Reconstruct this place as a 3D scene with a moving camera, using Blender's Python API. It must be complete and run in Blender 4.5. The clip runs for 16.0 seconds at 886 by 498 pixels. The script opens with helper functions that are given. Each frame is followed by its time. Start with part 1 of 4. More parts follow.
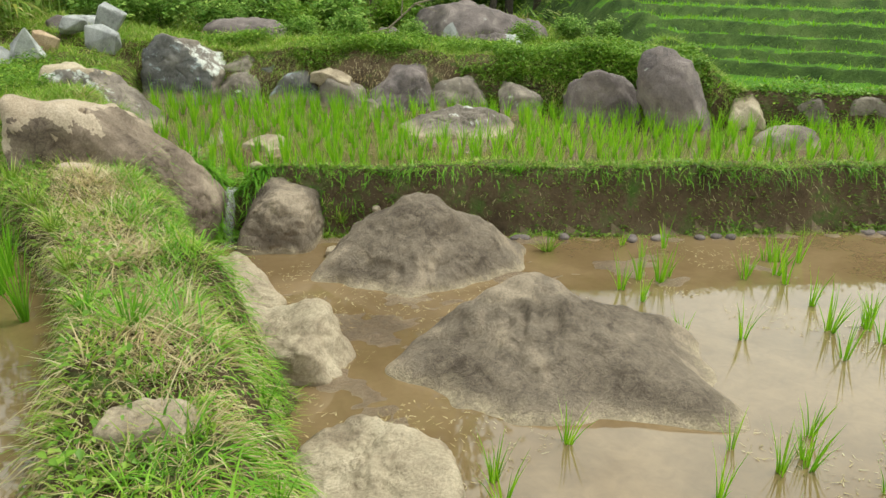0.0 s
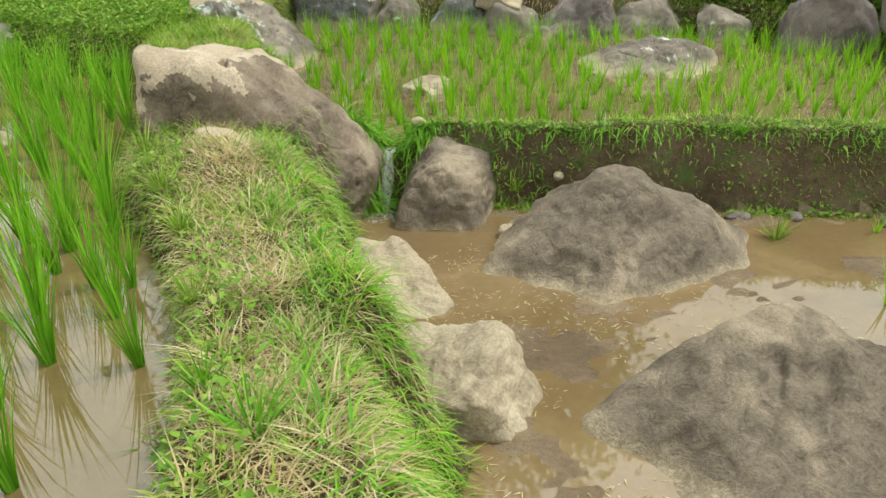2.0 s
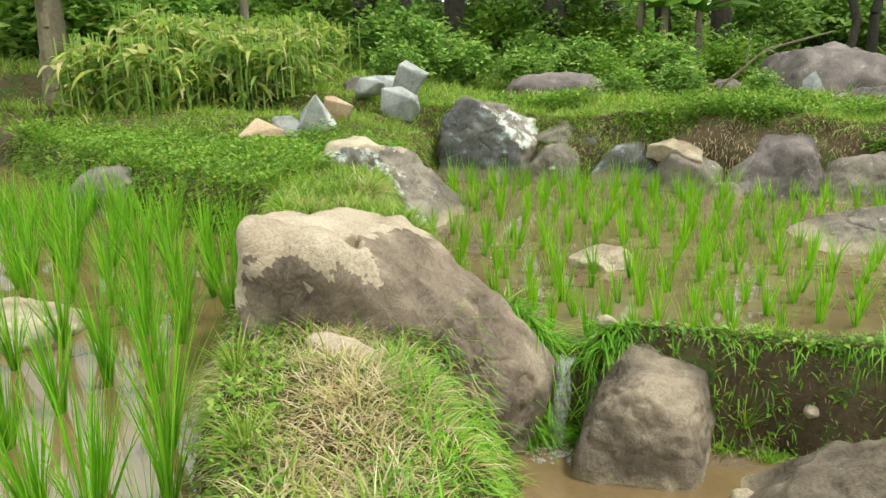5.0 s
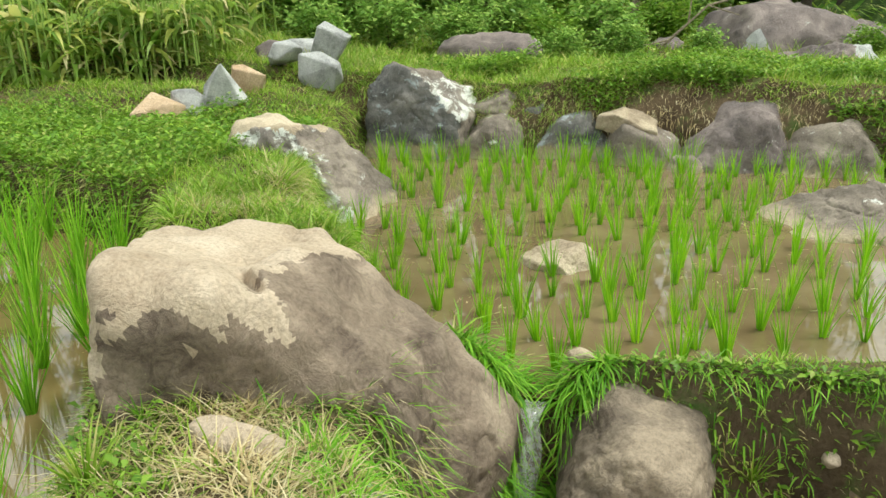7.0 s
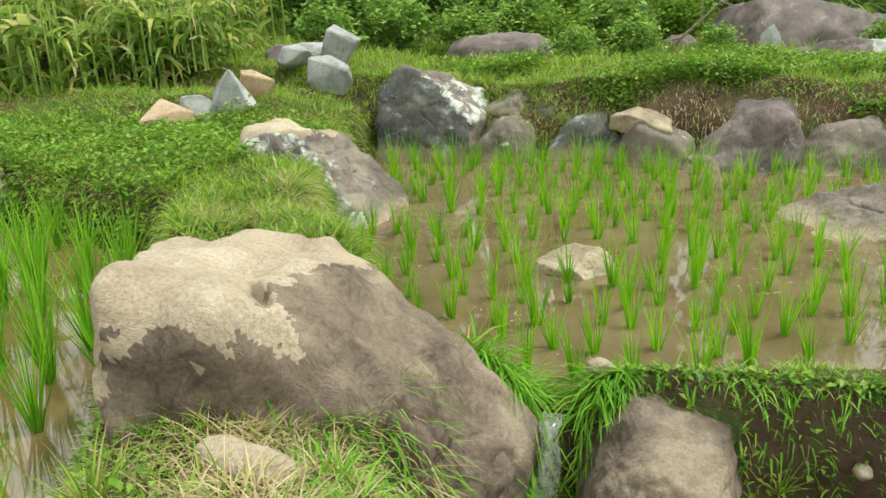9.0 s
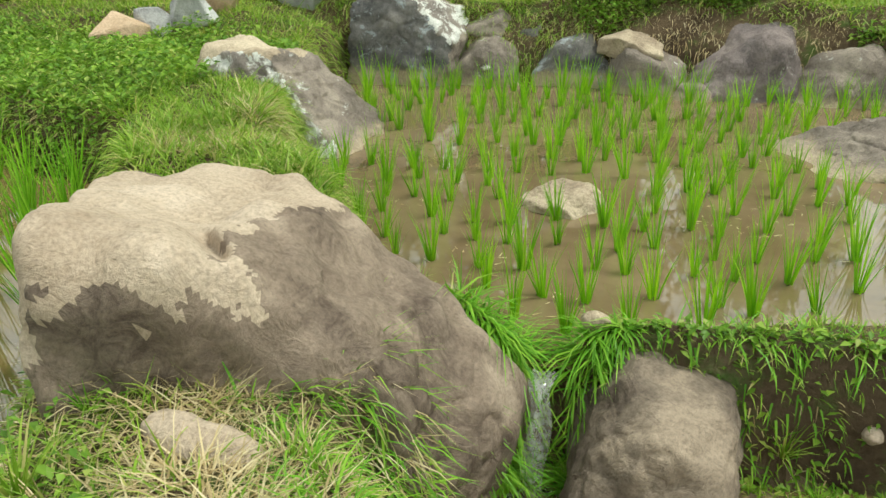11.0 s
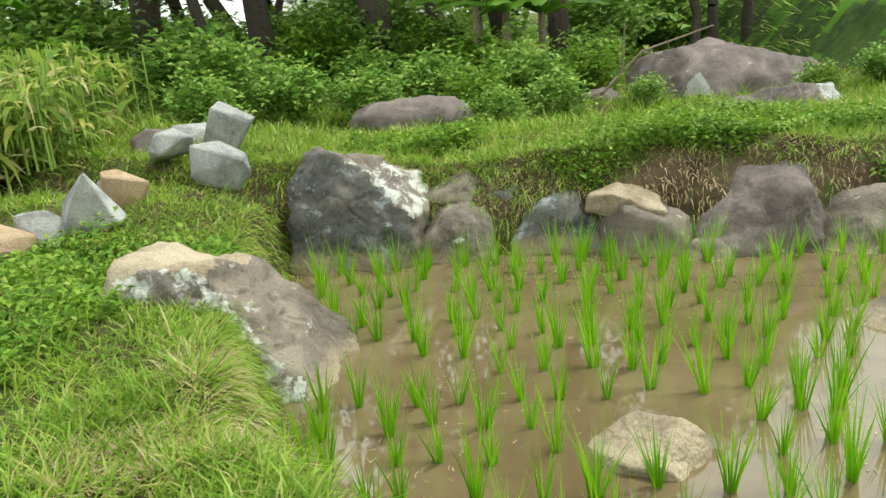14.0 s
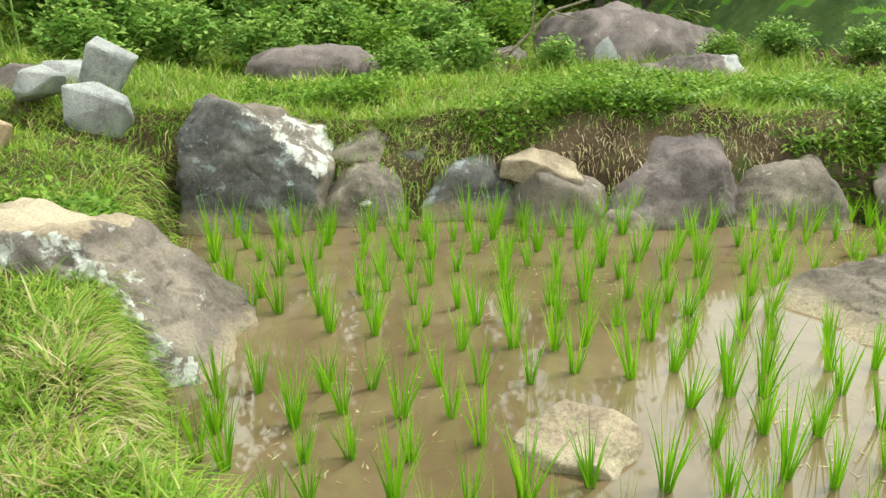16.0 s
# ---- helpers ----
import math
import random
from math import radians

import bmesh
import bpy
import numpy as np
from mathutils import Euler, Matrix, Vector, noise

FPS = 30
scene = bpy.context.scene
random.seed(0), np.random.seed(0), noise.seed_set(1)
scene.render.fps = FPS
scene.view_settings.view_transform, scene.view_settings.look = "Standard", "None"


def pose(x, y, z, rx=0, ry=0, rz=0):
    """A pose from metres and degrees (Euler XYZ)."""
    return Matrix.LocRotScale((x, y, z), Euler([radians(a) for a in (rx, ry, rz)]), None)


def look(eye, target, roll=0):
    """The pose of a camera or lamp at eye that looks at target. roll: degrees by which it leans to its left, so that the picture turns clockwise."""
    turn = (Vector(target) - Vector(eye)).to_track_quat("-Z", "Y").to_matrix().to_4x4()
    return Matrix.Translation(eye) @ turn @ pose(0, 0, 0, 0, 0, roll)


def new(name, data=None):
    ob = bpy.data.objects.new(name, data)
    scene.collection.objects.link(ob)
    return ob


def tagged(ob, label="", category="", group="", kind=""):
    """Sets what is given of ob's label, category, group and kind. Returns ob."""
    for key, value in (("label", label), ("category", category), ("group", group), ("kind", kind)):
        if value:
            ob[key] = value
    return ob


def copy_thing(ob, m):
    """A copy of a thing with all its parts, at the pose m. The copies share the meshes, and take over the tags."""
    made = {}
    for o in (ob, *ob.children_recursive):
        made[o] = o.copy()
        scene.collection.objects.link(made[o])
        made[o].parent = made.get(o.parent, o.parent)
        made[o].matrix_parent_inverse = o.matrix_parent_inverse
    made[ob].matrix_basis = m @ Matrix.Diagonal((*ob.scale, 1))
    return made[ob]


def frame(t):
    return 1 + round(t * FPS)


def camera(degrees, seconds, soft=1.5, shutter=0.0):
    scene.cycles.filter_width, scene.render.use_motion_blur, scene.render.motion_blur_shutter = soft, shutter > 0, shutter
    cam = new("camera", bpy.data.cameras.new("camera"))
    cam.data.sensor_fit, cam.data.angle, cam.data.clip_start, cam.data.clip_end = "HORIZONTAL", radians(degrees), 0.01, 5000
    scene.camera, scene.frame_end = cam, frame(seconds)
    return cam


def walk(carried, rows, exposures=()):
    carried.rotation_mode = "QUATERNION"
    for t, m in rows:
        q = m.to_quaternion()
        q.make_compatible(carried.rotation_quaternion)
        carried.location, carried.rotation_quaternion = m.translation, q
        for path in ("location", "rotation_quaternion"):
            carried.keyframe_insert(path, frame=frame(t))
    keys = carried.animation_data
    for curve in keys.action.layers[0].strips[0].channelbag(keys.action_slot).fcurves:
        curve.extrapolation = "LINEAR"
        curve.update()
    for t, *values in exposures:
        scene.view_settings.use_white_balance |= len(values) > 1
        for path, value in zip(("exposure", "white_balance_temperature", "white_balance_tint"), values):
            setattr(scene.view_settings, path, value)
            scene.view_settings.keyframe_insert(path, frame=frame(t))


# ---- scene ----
cam = camera(59.3, 16.0)
PATH = [
    (0, (0.416, 0.102, 2.261), (0.357, 1.993, 1.613), 1.4),
    (0.5, (0.408, 0.516, 2.31), (0.277, 2.357, 1.54), 1.8),
    (1, (0.306, 0.786, 2.326), (0.07, 2.614, 1.55), 2.7),
    (1.5, (0.137, 1.087, 2.28), (-0.122, 2.922, 1.529), 4.0),
    (2, (0.009, 1.33, 2.333), (-0.411, 3.088, 1.475), -1.0),
    (2.5, (-0.125, 1.608, 2.305), (-0.7, 3.329, 1.466), -2.3),
    (3, (-0.227, 1.861, 2.335), (-0.818, 3.589, 1.52), -3.1),
    (3.5, (-0.408, 2.109, 2.29), (-1.052, 3.858, 1.567), -3.4),
    (4, (-0.593, 2.367, 2.254), (-1.232, 4.115, 1.521), -0.4),
    (4.5, (-0.71, 2.582, 2.253), (-1.369, 4.335, 1.55), 0.1),
    (5, (-0.791, 2.844, 2.249), (-1.529, 4.621, 1.706), -1.1),
    (7.5, (-1.194, 3.858, 2.268), (-1.739, 5.658, 1.587), -1.5),
    (8, (-1.197, 3.87, 2.265), (-1.759, 5.658, 1.568), -2.0),
    (8.5, (-1.198, 3.874, 2.268), (-1.752, 5.67, 1.585), -2.0),
    (9, (-1.196, 3.873, 2.266), (-1.792, 5.671, 1.621), -2.4),
    (9.5, (-1.194, 3.874, 2.266), (-1.806, 5.653, 1.586), -2.9),
    (12, (-1.648, 4.68, 2.191), (-2.087, 6.427, 1.322), -0.2),
    (12.5, (-1.833, 4.936, 2.217), (-2.332, 6.738, 1.506), -6.1),
    (13, (-1.938, 5.174, 2.278), (-2.365, 7.012, 1.615), -7.6),
    (13.5, (-2.073, 5.376, 2.288), (-2.42, 7.242, 1.656), -6.1),
    (14, (-2.24, 5.584, 2.302), (-2.541, 7.489, 1.771), -4.8),
    (14.5, (-2.357, 5.823, 2.307), (-2.501, 7.729, 1.721), -3.5),
    (15, (-2.381, 5.91, 2.305), (-2.456, 7.818, 1.708), -4.6),
    (15.5, (-2.389, 5.981, 2.281), (-2.399, 7.879, 1.65), -2.8),
    (16, (-2.401, 5.959, 2.282), (-2.429, 7.848, 1.626), -0.8),
]
walk(cam, [(t, look(eye, aim, lean)) for t, eye, aim, lean in PATH], exposures=[(0, -0.4, 6500, -2), (3, -0.22, 6500, -2), (5, -0.14, 6500, -2), (8.5, -0.22, 6500, -2), (12.5, -0.36, 6500, -2), (14.5, -0.16, 6500, -2), (15.5, -0.02, 6500, -2), (16, 0.0, 6500, -2)])

# ---------------------------------------------------------------- light
world = bpy.data.worlds.new("world")
scene.world = world
world.use_nodes = True
wn = world.node_tree
sky = wn.nodes.new("ShaderNodeTexSky")
sky.sky_type = "NISHITA"
sky.sun_disc = False
sky.sun_elevation = radians(62)
sky.sun_rotation = radians(64)
sky.air_density, sky.dust_density, sky.ozone_density = 1.0, 3.0, 1.0
wn.nodes["Background"].inputs["Strength"].default_value = 0.11
cloud = wn.nodes.new("ShaderNodeTexNoise")
cloud.inputs["Scale"].default_value, cloud.inputs["Detail"].default_value = 2.2, 6.0
wn.links.new(wn.nodes.new("ShaderNodeTexCoord").outputs["Generated"], cloud.inputs["Vector"])
cover = wn.nodes.new("ShaderNodeValToRGB")
cover.color_ramp.elements[0].position, cover.color_ramp.elements[1].position = 0.34, 0.54
wn.links.new(cloud.outputs["Fac"], cover.inputs["Fac"])
veil = wn.nodes.new("ShaderNodeMix")
veil.data_type = "RGBA"
veil.inputs[7].default_value = (17.5, 17.4, 16.9, 1)
wn.links.new(cover.outputs["Color"], veil.inputs[0])
wn.links.new(sky.outputs["Color"], veil.inputs[6])
wn.links.new(veil.outputs[2], wn.nodes["Background"].inputs["Color"])
sun_data = bpy.data.lights.new("sun", "SUN")
sun_data.energy, sun_data.angle, sun_data.color = 3.7, radians(7), (1.0, 0.96, 0.88)
sun = new("sun", sun_data)
SUN_DIR = Vector((0.62, 0.3, 1.3)).normalized()
sun.matrix_world = look(SUN_DIR * 60, (0, 0, 0))


# ---------------------------------------------------------------- materials
def nodes_of(name):
    m = bpy.data.materials.new(name)
    m.use_nodes = True
    nt = m.node_tree
    return m, nt, nt.nodes["Principled BSDF"]


def add(nt, kind, **inputs):
    n = nt.nodes.new(kind)
    for key, value in inputs.items():
        n.inputs[key.replace("_", " ")].default_value = value
    return n


def ramp(nt, source, stops, smooth=False):
    n = nt.nodes.new("ShaderNodeValToRGB")
    n.color_ramp.interpolation = "EASE" if smooth else "LINEAR"
    while len(n.color_ramp.elements) < len(stops):
        n.color_ramp.elements.new(0.5)
    for e, (p, c) in zip(n.color_ramp.elements, stops):
        e.position, e.color = p, (*c, 1) if len(c) == 3 else c
    nt.links.new(source, n.inputs["Fac"])
    return n


def mix(nt, fac, a, b, blend="MIX"):
    n = nt.nodes.new("ShaderNodeMix")
    n.data_type, n.blend_type = "RGBA", blend
    for sock, v in ((n.inputs[0], fac), (n.inputs[6], a), (n.inputs[7], b)):
        if isinstance(v, (int, float)):
            sock.default_value = v
        elif isinstance(v, tuple):
            sock.default_value = (*v, 1)
        else:
            nt.links.new(v, sock)
    return n.outputs[2]


def place(nt):
    return nt.nodes.new("ShaderNodeNewGeometry").outputs["Position"]


def noise_tex(nt, scale, detail=5.0, rough=0.6, vec=None, warp=0.0):
    n = add(nt, "ShaderNodeTexNoise", Scale=scale, Detail=detail, Roughness=rough, Distortion=warp)
    nt.links.new(vec if vec is not None else place(nt), n.inputs["Vector"])
    return n.outputs["Fac"]


def bump(nt, bsdf, height, strength, dist):
    b = add(nt, "ShaderNodeBump", Strength=strength, Distance=dist)
    nt.links.new(height, b.inputs["Height"])
    nt.links.new(b.outputs["Normal"], bsdf.inputs["Normal"])


def rock_material(name, dark, mid, pale, lichen=(0.62, 0.62, 0.58), lichen_amount=0.0, band=None, contrast=0.5):
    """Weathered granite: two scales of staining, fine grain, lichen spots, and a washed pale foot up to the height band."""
    m, nt, b = nodes_of(name)
    big = noise_tex(nt, 2.2, 4, 0.55, warp=0.6)
    grain = noise_tex(nt, 60, 6, 0.75)
    med = noise_tex(nt, 11, 6, 0.7, warp=1.0)
    c = ramp(nt, big, [(0.36, dark), (0.52, mid), (0.66, pale)], True).outputs["Color"]
    c = mix(nt, ramp(nt, med, [(0.38, (0, 0, 0)), (0.7, (1, 1, 1))]).outputs["Color"], c, mix(nt, 0.5, c, pale), "MIX")
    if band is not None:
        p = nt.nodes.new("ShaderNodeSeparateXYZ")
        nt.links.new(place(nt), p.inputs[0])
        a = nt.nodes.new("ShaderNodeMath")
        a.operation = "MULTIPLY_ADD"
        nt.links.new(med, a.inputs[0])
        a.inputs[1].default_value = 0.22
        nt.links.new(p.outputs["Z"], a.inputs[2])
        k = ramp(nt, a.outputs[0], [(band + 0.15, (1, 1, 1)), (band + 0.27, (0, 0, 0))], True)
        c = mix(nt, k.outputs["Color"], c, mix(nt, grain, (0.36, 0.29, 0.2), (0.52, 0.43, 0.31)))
    if lichen_amount > 0:
        l = noise_tex(nt, 5.0, 8, 0.7, warp=0.4)
        lo = 0.66 - 0.2 * lichen_amount
        c = mix(nt, ramp(nt, l, [(lo, (0, 0, 0)), (lo + 0.05, (1, 1, 1))]).outputs["Color"], c, lichen)
    c = mix(nt, 0.55, c, ramp(nt, grain, [(0.3, (0.35, 0.35, 0.35)), (0.5, (1, 1, 1)), (0.72, (1.5, 1.5, 1.5))]).outputs["Color"], "MULTIPLY")
    nt.links.new(c, b.inputs["Base Color"])
    b.inputs["Roughness"].default_value = 0.9
    b.inputs["Specular IOR Level"].default_value = 0.25
    h = nt.nodes.new("ShaderNodeMath")
    h.operation = "MULTIPLY_ADD"
    nt.links.new(grain, h.inputs[0])
    h.inputs[1].default_value = 0.35
    nt.links.new(med, h.inputs[2])
    bump(nt, b, h.outputs[0], 0.85, 0.03)
    return m


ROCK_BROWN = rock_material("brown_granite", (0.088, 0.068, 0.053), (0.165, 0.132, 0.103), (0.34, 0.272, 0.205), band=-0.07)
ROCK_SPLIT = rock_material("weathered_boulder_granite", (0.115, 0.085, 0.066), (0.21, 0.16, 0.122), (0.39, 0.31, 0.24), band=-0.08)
ROCK_PALE = rock_material("pale_granite", (0.27, 0.21, 0.15), (0.42, 0.34, 0.245), (0.56, 0.47, 0.35))
ROCK_TAN = rock_material("fresh_tan_granite", (0.38, 0.295, 0.215), (0.48, 0.385, 0.29), (0.57, 0.47, 0.37))
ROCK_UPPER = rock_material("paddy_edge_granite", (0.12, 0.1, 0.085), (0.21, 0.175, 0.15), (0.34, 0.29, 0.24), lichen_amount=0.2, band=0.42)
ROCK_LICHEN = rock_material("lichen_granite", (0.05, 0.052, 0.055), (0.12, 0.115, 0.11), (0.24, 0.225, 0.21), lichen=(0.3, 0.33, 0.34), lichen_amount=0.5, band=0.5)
ROCK_WHITE_SPOT = rock_material("white_spotted_granite", (0.14, 0.12, 0.11), (0.22, 0.19, 0.17), (0.33, 0.29, 0.25), lichen_amount=0.95)
ROCK_DARK = rock_material("dark_violet_granite", (0.12, 0.1, 0.1), (0.19, 0.155, 0.15), (0.3, 0.25, 0.235), lichen_amount=0.12)
ROCK_WHITE = rock_material("quarried_white_stone", (0.25, 0.25, 0.25), (0.4, 0.4, 0.4), (0.6, 0.6, 0.6))
ROCK_ORANGE = rock_material("quarried_tan_stone", (0.42, 0.29, 0.18), (0.55, 0.4, 0.27), (0.64, 0.5, 0.36))


def soil_material(name, a, b_, c_, green=0.0, wet=False):
    m, nt, b = nodes_of(name)
    n1 = noise_tex(nt, 1.7, 5, 0.6)
    n2 = noise_tex(nt, 24, 8, 0.75)
    c = ramp(nt, n1, [(0.35, a), (0.52, b_), (0.68, c_)], True).outputs["Color"]
    c = mix(nt, 0.6, c, ramp(nt, n2, [(0.3, (0.45, 0.42, 0.4)), (0.55, (1, 1, 1)), (0.75, (1.35, 1.3, 1.2))]).outputs["Color"], "MULTIPLY")
    if green > 0:
        g = noise_tex(nt, 3.4, 6, 0.7)
        lo = 0.62 - 0.3 * green
        c = mix(nt, ramp(nt, g, [(lo, (0, 0, 0)), (lo + 0.15, (1, 1, 1))]).outputs["Color"], c, mix(nt, n2, (0.05, 0.1, 0.02), (0.13, 0.2, 0.045)))
    nt.links.new(c, b.inputs["Base Color"])
    b.inputs["Roughness"].default_value = 0.45 if wet else 0.95
    b.inputs["Specular IOR Level"].default_value = 0.5 if wet else 0.2
    bump(nt, b, n2, 0.9, 0.05 if not wet else 0.03)
    return m


SOIL = soil_material("grassy_soil", (0.09, 0.06, 0.035), (0.15, 0.105, 0.06), (0.2, 0.15, 0.09), green=0.5)
EARTH = soil_material("bare_earth", (0.075, 0.052, 0.032), (0.14, 0.1, 0.06), (0.22, 0.16, 0.1), green=0.3)
MUD = soil_material("wet_mud", (0.15, 0.1, 0.058), (0.23, 0.16, 0.098), (0.31, 0.23, 0.15), wet=True)
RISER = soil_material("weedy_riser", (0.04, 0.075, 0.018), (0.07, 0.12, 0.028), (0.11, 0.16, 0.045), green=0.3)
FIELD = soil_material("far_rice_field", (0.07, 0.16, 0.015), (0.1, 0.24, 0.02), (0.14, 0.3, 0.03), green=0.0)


def water_material(name, a, b_, clear=0.0):
    m, nt, b = nodes_of(name)
    n1 = noise_tex(nt, 1.1, 4, 0.6, warp=0.8)
    n2 = noise_tex(nt, 9, 6, 0.7, warp=1.2)
    c = ramp(nt, n1, [(0.35, a), (0.65, b_)], True).outputs["Color"]
    c = mix(nt, 0.35, c, ramp(nt, n2, [(0.3, (0.6, 0.58, 0.55)), (0.6, (1.1, 1.1, 1.1))]).outputs["Color"], "MULTIPLY")
    nt.links.new(c, b.inputs["Base Color"])
    b.inputs["Roughness"].default_value = 0.03
    b.inputs["IOR"].default_value = 1.6
    b.inputs["Specular IOR Level"].default_value = 1.0
    bump(nt, b, noise_tex(nt, 5, 3, 0.5), 0.025, 0.02)
    return m


WATER_LOWER = water_material("muddy_water", (0.18, 0.12, 0.06), (0.245, 0.168, 0.09))
WATER_UPPER = water_material("silty_water", (0.155, 0.11, 0.058), (0.215, 0.158, 0.09))
WATER_LEFT = water_material("brown_water", (0.14, 0.095, 0.042), (0.19, 0.13, 0.06))


def foam_material():
    m, nt, b = nodes_of("falling_water")
    n = noise_tex(nt, 40, 4, 0.7)
    nt.links.new(ramp(nt, n, [(0.35, (0.25, 0.25, 0.22)), (0.65, (0.75, 0.76, 0.74))]).outputs["Color"], b.inputs["Base Color"])
    b.inputs["Roughness"].default_value = 0.12
    b.inputs["Alpha"].default_value = 0.4
    return m


FOAM = foam_material()


def leaf_material(name, stops, gloss=0.45, glow=0.35, tip=None):
    """Leaves and blades: colour varies from blade to blade, and some light passes through."""
    m, nt, b = nodes_of(name)
    geo = nt.nodes.new("ShaderNodeNewGeometry")
    c = ramp(nt, geo.outputs["Random Per Island"], stops).outputs["Color"]
    patch = noise_tex(nt, 1.9, 3, 0.6)
    c = mix(nt, 0.7, c, ramp(nt, patch, [(0.3, (0.65, 0.7, 0.6)), (0.55, (1, 1, 1)), (0.75, (1.25, 1.12, 0.9))]).outputs["Color"], "MULTIPLY")
    nt.links.new(c, b.inputs["Base Color"])
    b.inputs["Roughness"].default_value = gloss
    b.inputs["Specular IOR Level"].default_value = 0.3
    t = nt.nodes.new("ShaderNodeBsdfTranslucent")
    nt.links.new(c, t.inputs["Color"])
    s = nt.nodes.new("ShaderNodeMixShader")
    s.inputs[0].default_value = glow
    nt.links.new(b.outputs[0], s.inputs[1])
    nt.links.new(t.outputs[0], s.inputs[2])
    nt.links.new(s.outputs[0], nt.nodes["Material Output"].inputs["Surface"])
    return m


GRASS = leaf_material("grass_blades", [(0.0, (0.14, 0.27, 0.02)), (0.45, (0.26, 0.43, 0.04)), (0.75, (0.36, 0.5, 0.07)), (0.9, (0.5, 0.5, 0.16)), (1.0, (0.6, 0.52, 0.25))])
GRASS_LUSH = leaf_material("lush_grass_blades", [(0.0, (0.11, 0.3, 0.02)), (0.5, (0.2, 0.46, 0.03)), (1.0, (0.34, 0.58, 0.06))])
GRASS_DRY = leaf_material("dry_grass_blades", [(0.0, (0.36, 0.27, 0.13)), (0.5, (0.54, 0.43, 0.23)), (1.0, (0.68, 0.6, 0.38))], glow=0.2)
WEED = leaf_material("weed_leaves", [(0.0, (0.1, 0.22, 0.02)), (0.5, (0.19, 0.35, 0.035)), (0.85, (0.3, 0.46, 0.06)), (1.0, (0.4, 0.46, 0.12))])
RICE = leaf_material("rice_blades", [(0.0, (0.16, 0.4, 0.012)), (0.5, (0.26, 0.55, 0.015)), (1.0, (0.4, 0.66, 0.03))], glow=0.4)
RICE_OLD = leaf_material("tall_rice_blades", [(0.0, (0.12, 0.32, 0.015)), (0.5, (0.21, 0.48, 0.02)), (1.0, (0.34, 0.6, 0.05))], glow=0.4)
GINGER = leaf_material("long_leaves", [(0.0, (0.14, 0.27, 0.04)), (0.4, (0.3, 0.44, 0.08)), (0.65, (0.55, 0.58, 0.14)), (1.0, (0.75, 0.66, 0.4))], glow=0.5)
SHRUB = leaf_material("shrub_leaves", [(0.0, (0.12, 0.25, 0.04)), (0.5, (0.25, 0.43, 0.08)), (1.0, (0.46, 0.6, 0.16))])
TREE_LEAF = leaf_material("tree_leaves", [(0.0, (0.06, 0.14, 0.02)), (0.6, (0.12, 0.25, 0.04)), (1.0, (0.25, 0.38, 0.07))], glow=0.45)
BANANA = leaf_material("banana_leaves", [(0.0, (0.12, 0.28, 0.03)), (0.6, (0.22, 0.42, 0.05)), (1.0, (0.4, 0.55, 0.1))], glow=0.45)


def bark_material(name, a, b_):
    m, nt, b = nodes_of(name)
    n = noise_tex(nt, 9, 7, 0.75, warp=1.0)
    nt.links.new(ramp(nt, n, [(0.3, a), (0.7, b_)]).outputs["Color"], b.inputs["Base Color"])
    b.inputs["Roughness"].default_value = 0.95
    bump(nt, b, n, 0.9, 0.05)
    return m


BARK = bark_material("bark", (0.035, 0.028, 0.02), (0.12, 0.1, 0.075))
TWIG = bark_material("dry_twig", (0.2, 0.16, 0.11), (0.36, 0.3, 0.22))


# ---------------------------------------------------------------- the lie of the land
def smooth(v):
    v = np.clip(v, 0, 1)
    return v * v * (3 - 2 * v)


def along(v, at, values):
    return np.interp(v, at, values)


def wobble(x, y, scale, seed=0.0):
    """Cheap rolling unevenness between -1 and 1."""
    x, y = x * scale + seed * 7.13, y * scale - seed * 3.71
    return (np.sin(x * 1.3 + 1.7 * np.sin(y * 0.9 + seed)) + np.sin(y * 1.7 + 1.3 * np.sin(x * 1.1 - seed)) + np.sin((x + y) * 2.3 + seed) * 0.5 + np.sin((x * 1.9 - y * 2.6)) * 0.5) / 3.0


def bund_x(y):
    return along(y, [-30, -4, 0, 2.5, 3.5, 4.3, 5.0, 5.8, 6.6], [14, 2.1, 0.35, -0.7, -1.15, -1.7, -2.1, -2.45, -2.65])


def lower_edge(y):
    return bund_x(y) + along(y, [-30, 2.0, 3.0, 4.0, 5.0, 5.6, 6.3], [0.75, 0.7, 0.72, 0.9, 0.92, 0.8, 0.76]) + 0.06 * np.sin(y * 5.1) + 0.045 * np.sin(y * 11.3 + 1)


def left_edge(y):
    return np.where(y < 5.8, bund_x(y) - along(y, [-30, 3.1, 4.0, 4.4, 4.9, 5.5, 5.8], [0.5, 0.46, 0.42, 0.5, 0.7, 0.85, 0.9]),
                    along(y, [5.8, 6.6, 7.3, 8.0, 9.0], [-3.35, -3.6, -4.1, -4.6, -5.5]))


def wall_foot(x):
    return along(x, [-4, -1.9, -0.77, 1.1, 2.4, 4.6, 10, 40], [6.7, 6.8, 6.95, 7.2, 7.35, 7.75, 8.7, 14])


def wall_inner(x):
    return along(x, [-4, -1.8, -1.5, -0.7, -0.3, 2.6, 4.8, 10, 40], [6.9, 7.05, 7.12, 7.4, 7.5, 8.05, 8.4, 9.3, 14.6])


